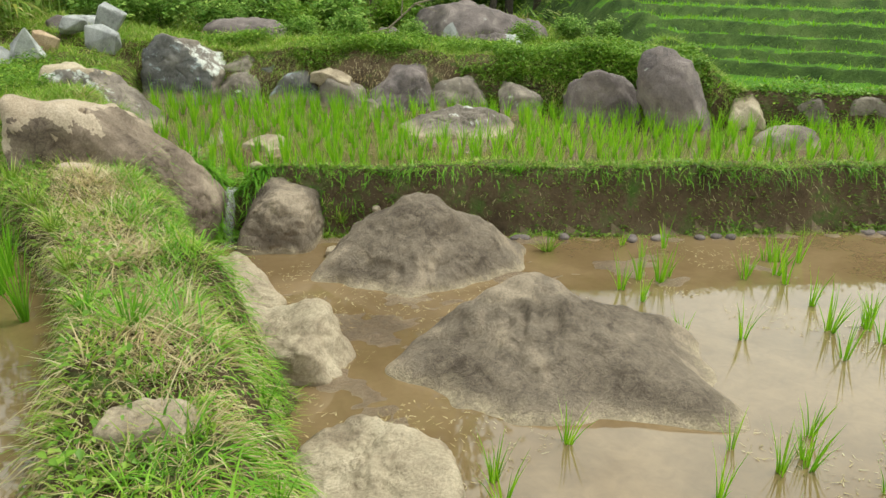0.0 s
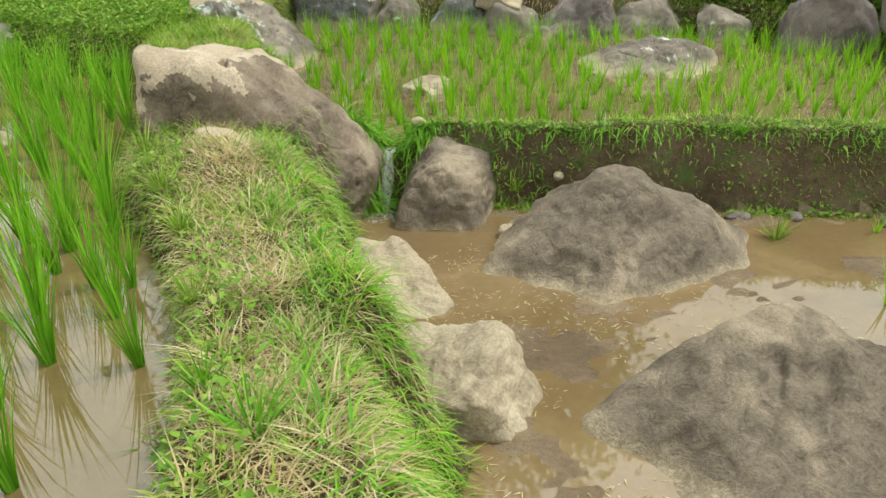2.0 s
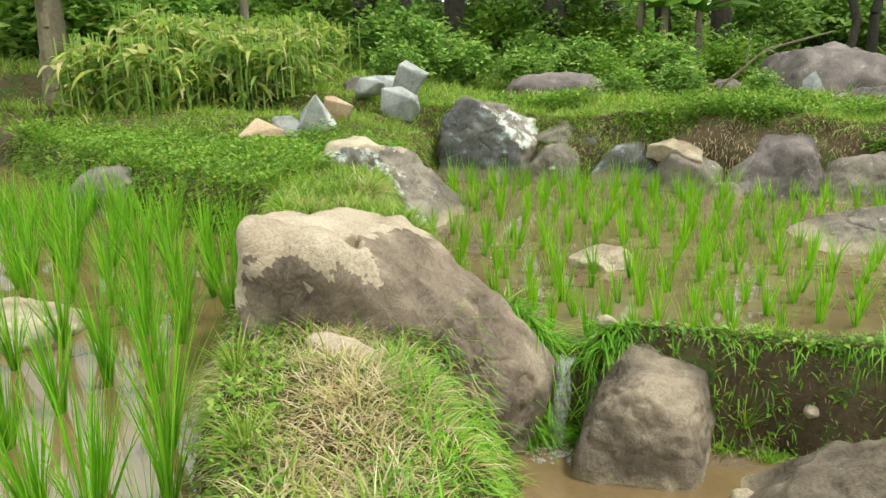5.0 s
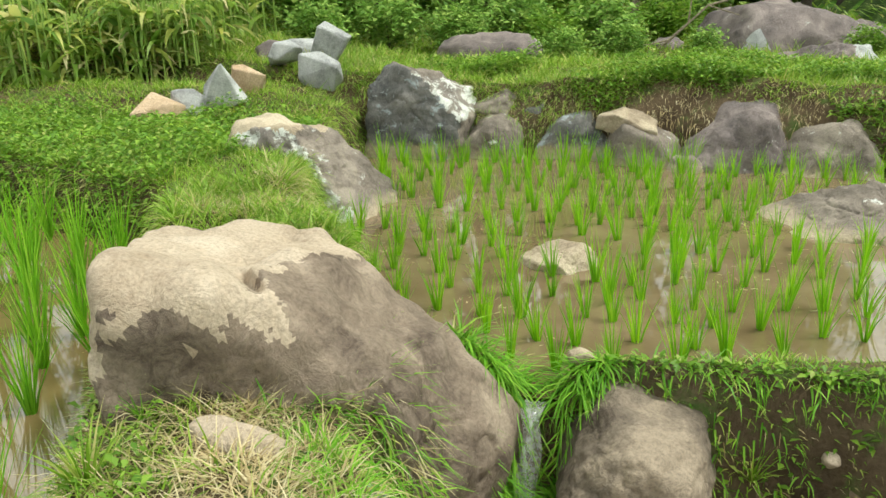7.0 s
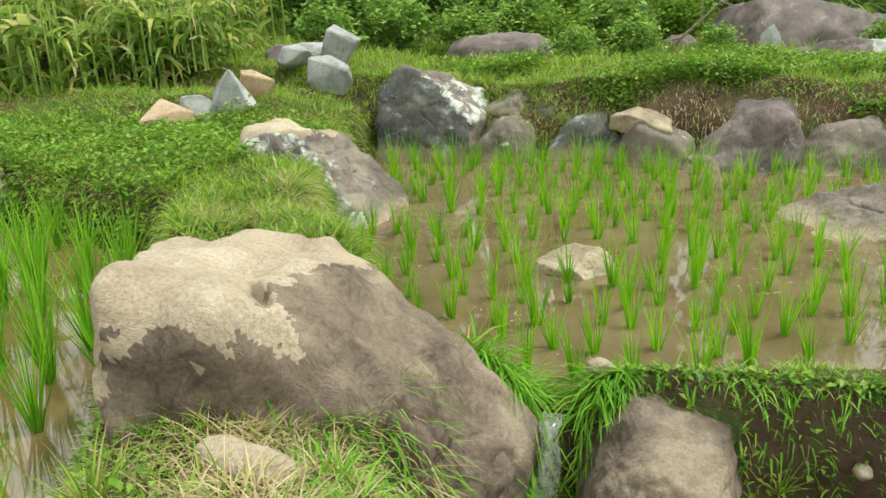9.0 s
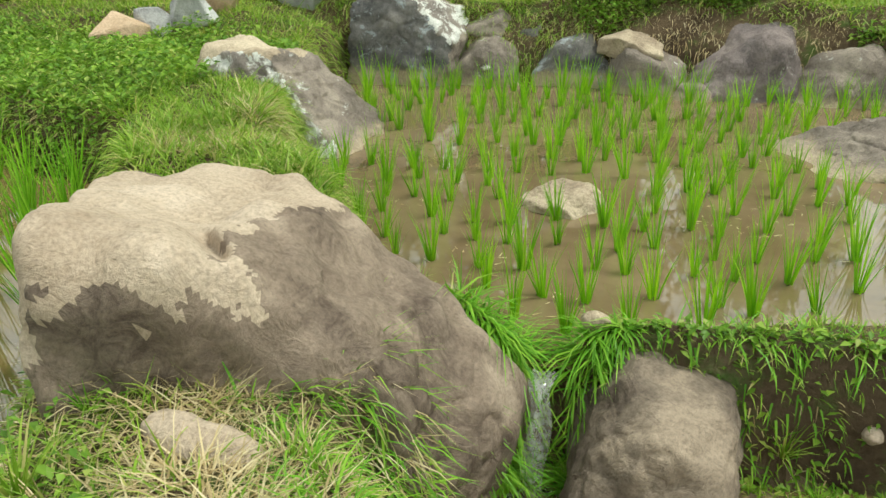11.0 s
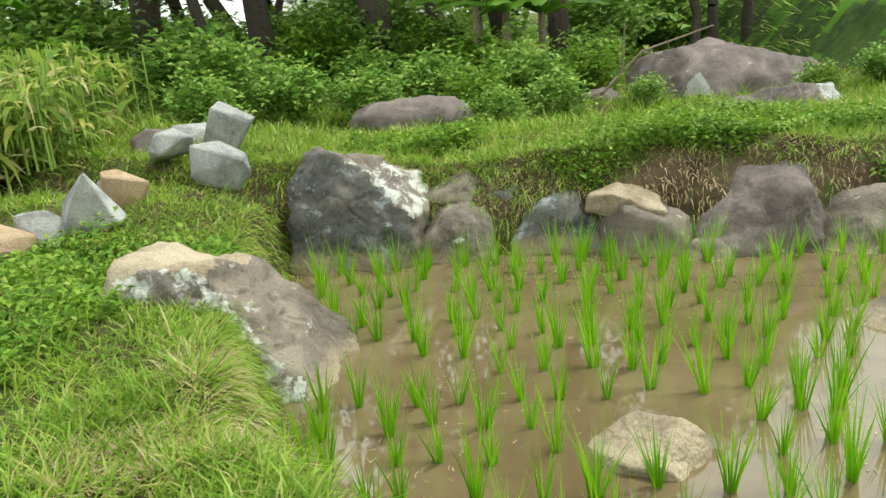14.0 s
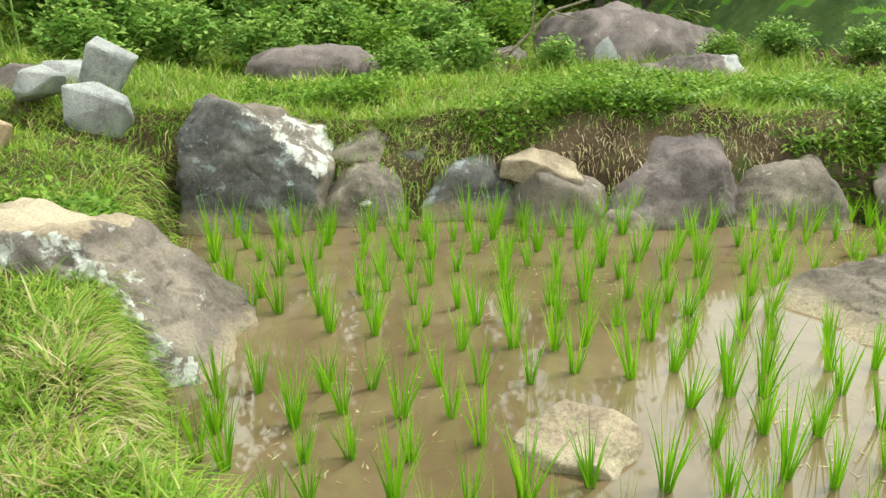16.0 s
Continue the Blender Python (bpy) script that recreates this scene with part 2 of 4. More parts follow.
def back_edge(x):
    return along(x, [-9, -4.5, -3.4, -2.0, -1.2, 0.3, 1.5, 2.3, 3.7, 4.3, 5.0, 10, 40], [11.95, 11.95, 11.9, 11.95, 11.92, 11.75, 11.65, 11.4, 10.95, 10.85, 10.85, 11.2, 16])


def west_edge(y):
    return along(y, [6.8, 7.2, 7.6, 8.0, 8.6, 9.35, 10.0, 11.4], [-2.2, -2.45, -2.75, -3.25, -3.5, -3.8, -4.0, -4.45])


def far_bank(x):
    return along(x, [-40, -9.7, -6.75, -5.2, -4.7, -4.0], [19, 9.9, 8.45, 8.0, 7.95, 7.9])


LOWER_Z, UPPER_Z, LEFT_Z = 0.0, 0.46, 0.62


def lower_in(x, y):
    return np.minimum((x - lower_edge(y)) / 0.5 + 1, (wall_foot(x) - y) / 0.14 + 1)


def upper_in(x, y):
    return np.minimum(np.minimum((y - wall_inner(x)) / 0.16 + 1, (back_edge(x) - y) / 0.2 + 1), (x - west_edge(y)) / 0.3 + 1)


def left_in(x, y):
    return np.minimum((left_edge(y) - x) / 0.22 + 1, (far_bank(x) - y) / 0.35 + 1)


def east_line(y):
    """Where the rough grass of the hill gives way to the stepped fields."""
    return np.clip(3.6 - 0.12 * (y - 11), 1.2, 4.5)


def terraces(x, y):
    off = y + 0.5 * (np.minimum(x, 16) - 5) + 0.25 * wobble(x, y, 0.3, 1.0)
    h = np.zeros_like(off)
    for at, rise in ((13.3, 0.2), (14.0, 0.17), (14.8, 0.19), (15.5, 0.2), (17.4, 0.22), (19.6, 0.24), (22.5, 0.28), (26, 0.32), (30, 0.36), (35, 0.4), (41, 0.5), (48, 0.6)):
        h = h + rise * smooth((off - at) / 0.13)
    return h


def ground_z(x, y):
    x, y = np.asarray(x, float), np.asarray(y, float)
    back = y - back_edge(x)
    west = smooth((-x - 4.2) / 3.5)
    hill = 0.78 + 0.44 * smooth(back / 0.55) - 0.2 * smooth((back - 1.6) / 2.2) + west * 0.12
    hill = hill + 0.055 * np.clip(-x - 4.5, 0, 8) * smooth((y - 10.5) / 3) + 0.022 * np.clip(y - 18, 0, 200)
    east = smooth((x - 3.75) / 0.5) * smooth((y - 8) / 2)
    field = 0.93 + 0.01 * np.clip(y - 20, 0, 300)
    hill = hill + 0.07 * wobble(x, y, 1.3, 11.0)
    hill = hill * (1 - east) + field * east
    hill = hill + terraces(x, y) * smooth((x - east_line(y)) / (0.8 + 0.08 * np.clip(y - 15, 0, 40)))
    top = 0.86 + 0.05 * wobble(x, y, 2.0)
    neck = smooth((y - 6.6) / 0.9)
    top = top * (1 - neck) + 1.0 * neck
    bank = smooth((y - far_bank(x)) / 1.3) * smooth((-x - 3.2) / 0.8)
    top = top * (1 - bank) + 1.0 * bank
    beside = smooth((x + 2.15) / 0.35) * smooth((y - wall_foot(x) + 0.5) / 0.3)
    top = top * (1 - beside) + 0.62 * beside
    top = top + 0.22 * smooth((y - 10.1) / 1.2) * smooth((-x - 4.6) / 0.8) - 0.05 * np.exp(-((x + 4.0) / 0.8) ** 2 - ((y - 9.3) / 0.5) ** 2)
    north = smooth((back + 0.25) / 0.35)
    z = top * (1 - north) + hill * north
    z = z + 0.035 * wobble(x, y, 3.1, 2.0) + 0.015 * wobble(x, y, 9.0, 5.0)
    fine = 0.5 * wobble(x, y, 4.0, 1.0) + 0.3 * wobble(x, y, 11.0, 3.0) + 0.2 * wobble(x, y, 23.0, 4.0)
    near_rocks = np.exp(-(((x + 0.2) / 1.3) ** 2 + ((y - 4.9) / 1.5) ** 2)) + np.exp(-(((x - 1.9) / 1.8) ** 2 + ((y - 6.3) / 0.45) ** 2)) + smooth(1 - np.abs(wall_foot(x) - y - 0.12) / 0.3)
    m = smooth(lower_in(x, y))
    z = z * (1 - m) + m * (LOWER_Z - 0.045 + 0.05 * fine + 0.045 * np.minimum(near_rocks, 1))
    m = smooth(upper_in(x, y))
    z = z * (1 - m) + m * (UPPER_Z - 0.06 + 0.05 * fine)
    m = smooth(left_in(x, y))
    z = z * (1 - m) + m * (LEFT_Z - 0.06 + 0.045 * fine)
    spout = np.exp(-((x + 1.7) / 0.11) ** 4) * smooth((7.25 - y) / 0.2) * smooth((y - 6.3) / 0.3)
    return z * (1 - spout) + spout * np.minimum(z, 0.43 * smooth((y - 6.72) / 0.2) - 0.03)


def spread(lo, hi, step, far):
    """Even steps between lo and hi, then ever longer ones out to far."""
    mid = np.arange(lo, hi + step / 2, step)
    tail, s, v = [], step, 0.0
    while v < far:
        s *= 1.045
        v += s
        tail.append(v)
    tail = np.array(tail)
    return np.concatenate([lo - tail[::-1], mid, hi + tail])


def mesh_object(name, verts, faces, mats, parent=None, smooth_shade=True):
    me = bpy.data.meshes.new(name)
    verts = np.asarray(verts, np.float32)
    faces = np.asarray(faces, np.int32)
    k = faces.shape[1]
    me.vertices.add(len(verts))
    me.vertices.foreach_set("co", verts.ravel())
    me.loops.add(faces.size)
    me.loops.foreach_set("vertex_index", faces.ravel())
    me.polygons.add(len(faces))
    me.polygons.foreach_set("loop_start", np.arange(0, faces.size, k, dtype=np.int32))
    me.polygons.foreach_set("use_smooth", np.full(len(faces), smooth_shade))
    for m in mats if isinstance(mats, (list, tuple)) else [mats]:
        me.materials.append(m)
    me.update(calc_edges=True)
    ob = new(name, me)
    if parent is not None:
        ob.parent = parent
    return ob


def grid_faces(nx, ny):
    i, j = np.meshgrid(np.arange(nx - 1), np.arange(ny - 1), indexing="ij")
    a = i * ny + j
    return np.stack([a, a + ny, a + ny + 1, a + 1], -1).reshape(-1, 4)


gx, gy = spread(-6.5, 6.0, 0.055, 700), spread(1.0, 13.0, 0.055, 700)
X, Y = np.meshgrid(gx, gy, indexing="ij")
Z = ground_z(X, Y)
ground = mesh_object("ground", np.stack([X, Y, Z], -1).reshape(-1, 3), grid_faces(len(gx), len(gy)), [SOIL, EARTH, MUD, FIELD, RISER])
xc, yc = (X[:-1, :-1] + X[1:, 1:]) / 2, (Y[:-1, :-1] + Y[1:, 1:]) / 2
wet = np.maximum(np.maximum(lower_in(xc, yc), upper_in(xc, yc)), left_in(xc, yc))
dz = np.abs(Z[1:, 1:] - Z[:-1, :-1]) / np.hypot(np.diff(gx)[:, None], np.diff(gy)[None, :])
kind = np.zeros(xc.shape, np.int32)
kind[(dz > 0.55) & (yc < 12.3) & (np.abs(xc) < 12)] = 1
kind[wet > 0.9] = 2
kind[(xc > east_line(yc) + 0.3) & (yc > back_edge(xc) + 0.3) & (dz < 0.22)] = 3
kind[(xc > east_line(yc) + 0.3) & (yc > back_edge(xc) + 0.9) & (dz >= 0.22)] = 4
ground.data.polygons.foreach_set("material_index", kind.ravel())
tagged(ground, "uneven terraced ground of brown soil, grass and mud", "ground", kind="structure")


def water(name, inside, z, mat, label, x0, x1, y0, y1):
    ax, ay = np.arange(x0, x1, 0.1), np.arange(y0, y1, 0.1)
    a, b = np.meshgrid(ax, ay, indexing="ij")
    zz = np.full(a.shape, z)
    f = grid_faces(len(ax), len(ay))
    keep = inside(a + 0.05, b + 0.05)[:-1, :-1].ravel() > 0.15
    ob = mesh_object(name, np.stack([a, b, zz], -1).reshape(-1, 3), f[keep], mat)
    return tagged(ob, label, "water", kind="structure")


water("water_lower", lower_in, LOWER_Z, WATER_LOWER, "still muddy brown water of the lowest rice paddy", -2.4, 16, -6, 11)
water("water_upper", upper_in, UPPER_Z, WATER_UPPER, "still silty water of the planted rice paddy", -4.8, 16, 6.8, 12.5)
water("water_left", left_in, LEFT_Z, WATER_LEFT, "brown water of the rice paddy beside the path", -14, 2, -3, 12)


# ---------------------------------------------------------------- rocks
def part(name, bm, material, parent, label=""):
    me = bpy.data.meshes.new(name)
    bm.to_mesh(me)
    bm.free()
    me.materials.append(material)
    ob = new(name, me)
    ob.parent = parent
    if label:
        ob["label"] = label
    return ob


def rock(name, label, centre, radii, turn=(0, 0, 0), cuts=(), mats=None, seed=1, level=5, rough=0.06, power=2.3, group=""):
    """A boulder: a rounded block, cut by planes (normal, distance from the centre in metres, material slot), then worn and pitted."""
    bm = bmesh.new()
    bmesh.ops.create_icosphere(bm, subdivisions=level, radius=1.0)
    r = Vector(radii)
    spin = Euler([radians(a) for a in turn]).to_matrix()
    planes = [(Vector(n).normalized(), d, s) for n, d, s in cuts]
    size = (r.x * r.y * r.z) ** (1 / 3)
    shift = Vector((seed * 3.1, seed * 1.7, -seed * 2.3))
    slot = {}
    for v in bm.verts:
        c = v.co.copy()
        k = (abs(c.x) ** power + abs(c.y) ** power + abs(c.z) ** power) ** (-1 / power)
        p = spin @ Vector((c.x * k * r.x, c.y * k * r.y, c.z * k * r.z))
        p *= 1 + 0.16 * noise.noise(p / size * 1.1 + shift) + 0.07 * noise.noise(p / size * 2.7 - shift)
        for n, d, s in planes:
            over = p.dot(n) - d - 0.04 * size * noise.noise(p / size * 2 + shift * 2)
            if over > 0:
                p -= n * over * 0.9
                slot[v.index] = s
        f = noise.fractal(p / size * 3.5 + shift, 0.9, 2.1, 5)
        out = p.normalized()
        p += out * size * rough * 1.6 * f
        v.co = p
    for f in bm.faces:
        f.smooth = True
        s = [slot.get(v.index, 0) for v in f.verts]
        f.material_index = s[0] if s[0] == s[1] == s[2] else 0
    me = bpy.data.meshes.new(name)
    bm.to_mesh(me)
    bm.free()
    for m in mats or [ROCK_BROWN]:
        me.materials.append(m)
    ob = new(name, me)
    ob.location = centre
    return tagged(ob, label, "rock", group)


def block(name, label, centre, planes, mats, seed=1, sharp=15, rough=0.03, level=6, group="", dents=(), grow=1.04):
    """A boulder bounded by planes (normal, distance from the centre, material slot), its edges worn round and its faces pitted."""
    bm = bmesh.new()
    bmesh.ops.create_icosphere(bm, subdivisions=level, radius=1.0)
    cuts = [(Vector(n).normalized(), d * grow, s) for n, d, s in planes]
    size = sum(d for n, d, s in cuts) / len(cuts)
    shift = Vector((seed * 3.1, seed * 1.7, -seed * 2.3))
    slot = {}
    for v in bm.verts:
        c = v.co.normalized()
        warp = c + 0.09 * noise.noise_vector(c * 2.1 + shift) + 0.04 * noise.noise_vector(c * 6 - shift)
        hits = [max(warp.dot(n), 0.0) / d for n, d, s in cuts]
        r = sum(h ** sharp for h in hits) ** (-1 / sharp)
        p = c * r
        ragged = c + 0.1 * noise.noise_vector(c * 9 + shift) + 0.07 * noise.noise_vector(c * 40 - shift)
        facing = [ragged.dot(n) / d for n, d, s in cuts]
        slot[v.index] = cuts[facing.index(max(facing))][2]
        f = noise.fractal(p / size * 2.2 + shift, 1.05, 2.1, 6)
        ridge = abs(noise.noise(p / size * 1.9 - shift))
        p += c * size * (rough * 1.5 * f - rough * 0.9 * math.exp(-(ridge / 0.035) ** 2))
        for at, way, half, deep in dents:
            q = p - Vector(at)
            q -= c * q.dot(c)
            w = Vector(way)
            run = q.dot(w.normalized())
            away = (q - w.normalized() * run).length
            if abs(run) < w.length:
                p -= c * deep * math.exp(-(away / half) ** 2) * (1 - (run / w.length) ** 4)
        v.co = p
    for f in bm.faces:
        f.smooth = True
        ids = [slot[v.index] for v in f.verts]
        f.material_index = max(set(ids), key=ids.count)
    me = bpy.data.meshes.new(name)
    bm.to_mesh(me)
    bm.free()
    for m in mats:
        me.materials.append(m)
    ob = new(name, me)
    ob.location = centre
    return tagged(ob, label, "rock", group)


def chunk(rx, ry, rz, seed):
    """Planes of an irregular angular stone of about the given half sizes."""
    local = random.Random(seed)
    j = lambda a: local.uniform(-a, a)
    faces = [((1, j(0.3), j(0.3)), rx), ((-1, j(0.3), j(0.3)), rx), ((j(0.3), 1, j(0.2)), ry), ((j(0.3), -1, 0.15 + j(0.25)), ry), ((j(0.35), j(0.3) - 0.1, 1), rz), ((j(0.2), j(0.2), -1), rz)]
    for k in range(5):
        n = Vector((local.choice((-1, 1)) * local.uniform(0.4, 1), local.choice((-1, -1, 1)) * local.uniform(0.3, 1), local.uniform(0.2, 1))).normalized()
        reach = math.sqrt((n.x * rx) ** 2 + (n.y * ry) ** 2 + (n.z * rz) ** 2)
        faces.append((tuple(n), reach * local.uniform(0.92, 1.12)))
    return [(n, d, 0) for n, d in faces]


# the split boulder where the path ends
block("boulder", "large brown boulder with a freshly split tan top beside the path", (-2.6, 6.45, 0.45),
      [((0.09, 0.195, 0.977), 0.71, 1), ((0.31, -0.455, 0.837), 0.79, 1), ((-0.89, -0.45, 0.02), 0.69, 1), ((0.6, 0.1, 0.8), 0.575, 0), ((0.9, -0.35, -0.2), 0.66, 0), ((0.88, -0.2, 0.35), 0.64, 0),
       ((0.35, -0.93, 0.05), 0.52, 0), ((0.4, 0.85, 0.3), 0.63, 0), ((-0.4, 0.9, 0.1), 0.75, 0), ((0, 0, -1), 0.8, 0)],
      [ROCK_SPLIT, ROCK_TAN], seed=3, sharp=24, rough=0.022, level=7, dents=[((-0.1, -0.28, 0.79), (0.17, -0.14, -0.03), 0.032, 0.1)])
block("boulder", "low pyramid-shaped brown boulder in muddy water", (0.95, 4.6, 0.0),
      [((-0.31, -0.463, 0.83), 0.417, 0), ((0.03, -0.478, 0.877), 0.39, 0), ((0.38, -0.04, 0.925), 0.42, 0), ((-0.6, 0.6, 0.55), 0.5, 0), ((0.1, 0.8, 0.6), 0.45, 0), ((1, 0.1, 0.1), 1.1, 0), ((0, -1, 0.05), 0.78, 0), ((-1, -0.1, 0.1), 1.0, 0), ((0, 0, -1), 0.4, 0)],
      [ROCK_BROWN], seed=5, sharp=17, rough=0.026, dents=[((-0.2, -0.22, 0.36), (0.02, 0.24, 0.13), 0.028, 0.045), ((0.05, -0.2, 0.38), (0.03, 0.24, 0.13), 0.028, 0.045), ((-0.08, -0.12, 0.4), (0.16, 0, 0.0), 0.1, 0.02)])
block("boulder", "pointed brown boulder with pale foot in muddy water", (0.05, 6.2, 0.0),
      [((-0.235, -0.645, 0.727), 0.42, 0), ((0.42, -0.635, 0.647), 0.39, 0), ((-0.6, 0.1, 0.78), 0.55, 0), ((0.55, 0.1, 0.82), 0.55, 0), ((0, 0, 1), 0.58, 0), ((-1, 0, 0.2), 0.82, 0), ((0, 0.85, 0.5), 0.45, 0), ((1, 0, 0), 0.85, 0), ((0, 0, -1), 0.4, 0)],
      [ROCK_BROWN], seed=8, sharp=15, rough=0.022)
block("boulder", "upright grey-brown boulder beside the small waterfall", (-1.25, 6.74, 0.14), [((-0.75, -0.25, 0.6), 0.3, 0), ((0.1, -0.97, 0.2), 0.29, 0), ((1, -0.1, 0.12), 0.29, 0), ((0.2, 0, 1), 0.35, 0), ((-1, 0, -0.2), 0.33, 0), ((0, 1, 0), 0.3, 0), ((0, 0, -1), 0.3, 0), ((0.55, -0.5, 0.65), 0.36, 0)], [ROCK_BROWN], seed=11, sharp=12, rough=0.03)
block("flat_rock", "flat pale rock at the foot of the grassy bund", (-1.28, 5.36, -0.06), chunk(0.36, 0.32, 0.17, 13), [ROCK_PALE], seed=13, rough=0.03, sharp=18)
block("flat_rock", "pale cracked rock on the muddy bund side", (-0.7, 4.42, 0.0), chunk(0.42, 0.3, 0.22, 17), [ROCK_PALE], seed=17, rough=0.03, sharp=16)
block("flat_rock", "low pale rock in shallow muddy water", (-0.02, 3.36, -0.1), chunk(0.42, 0.34, 0.2, 19), [ROCK_PALE], seed=19, rough=0.03, sharp=16)
rock("flat_rock", "small pale rock sunk in the grassy path", (-0.62, 2.32, 0.83), (0.17, 0.12, 0.1), (0, 0, 12), [((0, -0.1, 1), 0.07, 0)], [ROCK_PALE], seed=23, level=4)
rock("flat_rock", "small tan rock lying in dry path grass", (-2.46, 5.66, 0.86), (0.2, 0.08, 0.06), (0, 8, -8), [((0, -0.3, 1), 0.08, 0)], [ROCK_TAN], seed=29, level=4)
rock("flat_rock", "whitish lichen rock in the path bank", (-2.02, 5.55, 0.7), (0.13, 0.1, 0.14), (0, 0, 30), [], [ROCK_WHITE], seed=31, level=4)
rock("flat_rock", "pale flat rock among tall rice in brown water", (-4.75, 5.75, 0.6), (0.45, 0.35, 0.17), (0, 0, 20), [((0, 0, 1), 0.14, 0)], [ROCK_PALE], seed=37)
rock("flat_rock", "dark brown rock at the grassy far bank", (-6.7, 8.55, 0.65), (0.4, 0.3, 0.36), (0, 0, 10), [], [ROCK_DARK], seed=39, level=4)
block("flat_rock", "angular pale rock in the planted paddy", (-1.9, 8.72, 0.42), chunk(0.26, 0.19, 0.12, 44), [ROCK_PALE], seed=41, rough=0.03, sharp=24)
block("sloping_rock", "long sloping tan and grey rock with white lichen edge", (-4.15, 9.7, 0.75),
      [((0.1, 0.1, 0.99), 0.37, 0), ((0.7, -0.1, 0.7), 0.25, 1), ((0, -0.95, 0.3), 0.34, 2), ((-0.95, -0.2, 0.2), 0.75, 0), ((0.9, 0, -0.4), 0.66, 1), ((0.1, 0.95, 0.2), 0.36, 1), ((0, 0, -1), 0.6, 1)],
      [ROCK_PALE, ROCK_UPPER, ROCK_WHITE_SPOT], seed=43, sharp=13, rough=0.05)
block("boulder", "low dark rock with a white spot in the paddy", (0.25, 10.05, 0.4), [((0.1, -0.5, 0.85), 0.3, 0), ((-0.45, -0.2, 0.85), 0.34, 0), ((0.55, -0.3, 0.75), 0.42, 0), ((0, 0.7, 0.7), 0.38, 0), ((-1, 0, 0), 0.8, 0), ((1, 0, 0), 0.75, 0), ((0, -1, 0), 0.5, 0), ((0, 1, 0), 0.5, 0), ((0, 0, -1), 0.3, 0)], [ROCK_UPPER], seed=47, sharp=12, rough=0.05)
rock("boulder", "low grey rock in the far end of the paddy", (4.3, 9.75, 0.42), (0.4, 0.3, 0.28), (0, -10, 10), [], [ROCK_UPPER], seed=49, level=4)
rock("boulder", "tilted dark slab standing at the paddy edge", (3.2, 10.85, 0.78), (0.42, 0.34, 0.8), (0, -32, 6), [((0.8, -0.5, 0.3), 0.3, 0)], [ROCK_DARK], seed=53, rough=0.035)

# the row of stones that holds the bank behind the paddy
row = "stones along the foot of the bank"
block("boulder", "large dark rock with blue-grey lichen in the bank", (-3.95, 12.05, 0.85),
      [((0.05, -0.97, 0.2), 0.33, 0), ((0.25, 0.2, 0.94), 0.46, 1), ((-0.6, -0.3, 0.74), 0.6, 0), ((0.62, -0.3, 0.68), 0.43, 2), ((0.95, -0.2, -0.1), 0.56, 1), ((-0.97, -0.2, 0.1), 0.56, 0), ((0, 1, 0.1), 0.5, 0), ((0, 0, -1), 0.7, 0)],
      [ROCK_LICHEN, ROCK_UPPER, ROCK_WHITE_SPOT], seed=59, sharp=18, rough=0.045, group=row)
for cx, cy, cz, rx, ry, rz, seed, mat, what in (
        (-3.1, 11.85, 0.62, 0.28, 0.25, 0.28, 61, ROCK_UPPER, "rounded brown stone with a white dot of lichen"),
        (-3.12, 12.1, 1.0, 0.18, 0.16, 0.12, 67, ROCK_UPPER, "small grey stone wedged in the bank"),
        (-2.68, 12.1, 0.9, 0.18, 0.16, 0.13, 71, ROCK_LICHEN, "small greenish stone wedged in the bank"),
        (-2.25, 12.0, 0.62, 0.36, 0.26, 0.32, 73, ROCK_LICHEN, "stone spotted with white lichen"),
        (-1.55, 11.85, 0.55, 0.36, 0.3, 0.3, 79, ROCK_UPPER, "rounded earthy stone at the foot of the bank"),
        (-1.1, 11.45, 0.46, 0.16, 0.12, 0.16, 81, ROCK_UPPER, "small wet stone at the water's edge"),
        (0.25, 11.75, 0.6, 0.4, 0.28, 0.34, 89, ROCK_UPPER, "grey stone half hidden by hanging weeds"),
        (1.15, 11.5, 0.58, 0.26, 0.22, 0.25, 91, ROCK_UPPER, "grey stone half hidden by hanging weeds"),
        (2.3, 11.2, 0.72, 0.46, 0.3, 0.38, 97, ROCK_DARK, "dark brown stone under hanging grass"),
        (-3.5, 12.0, 0.72, 0.16, 0.16, 0.16, 99, ROCK_DARK, "small dark stone wedged in the bank"),
        (4.2, 10.75, 0.65, 0.2, 0.16, 0.2, 95, ROCK_PALE, "pale stone at the corner of the paddy"),
        (5.1, 10.95, 0.65, 0.3, 0.2, 0.26, 101, ROCK_UPPER, "grey stone in a weedy field wall"),
        (6.0, 11.05, 0.65, 0.34, 0.2, 0.26, 103, ROCK_UPPER, "grey stone in a weedy field wall")):
    block("stone", what, (cx, cy + 0.2, cz - 0.03), chunk(rx * 1.08, ry * 1.1, rz, seed), [mat], seed=seed, level=5, sharp=14, rough=0.03, group=row)
block("stone", "wedge-shaped tan stone lodged in the bank", (-1.72, 12.0, 0.86), [((0.3, -0.2, 0.93), 0.08, 0), ((-0.3, 0, 0.95), 0.13, 0), ((-0.35, -0.9, -0.3), 0.12, 0), ((-0.2, 0.2, -1), 0.13, 0), ((1, 0, 0), 0.3, 0), ((-1, 0, 0.2), 0.28, 0), ((0, 1, 0), 0.2, 0)], [ROCK_PALE], seed=83, level=5, sharp=22, rough=0.03, group=row)
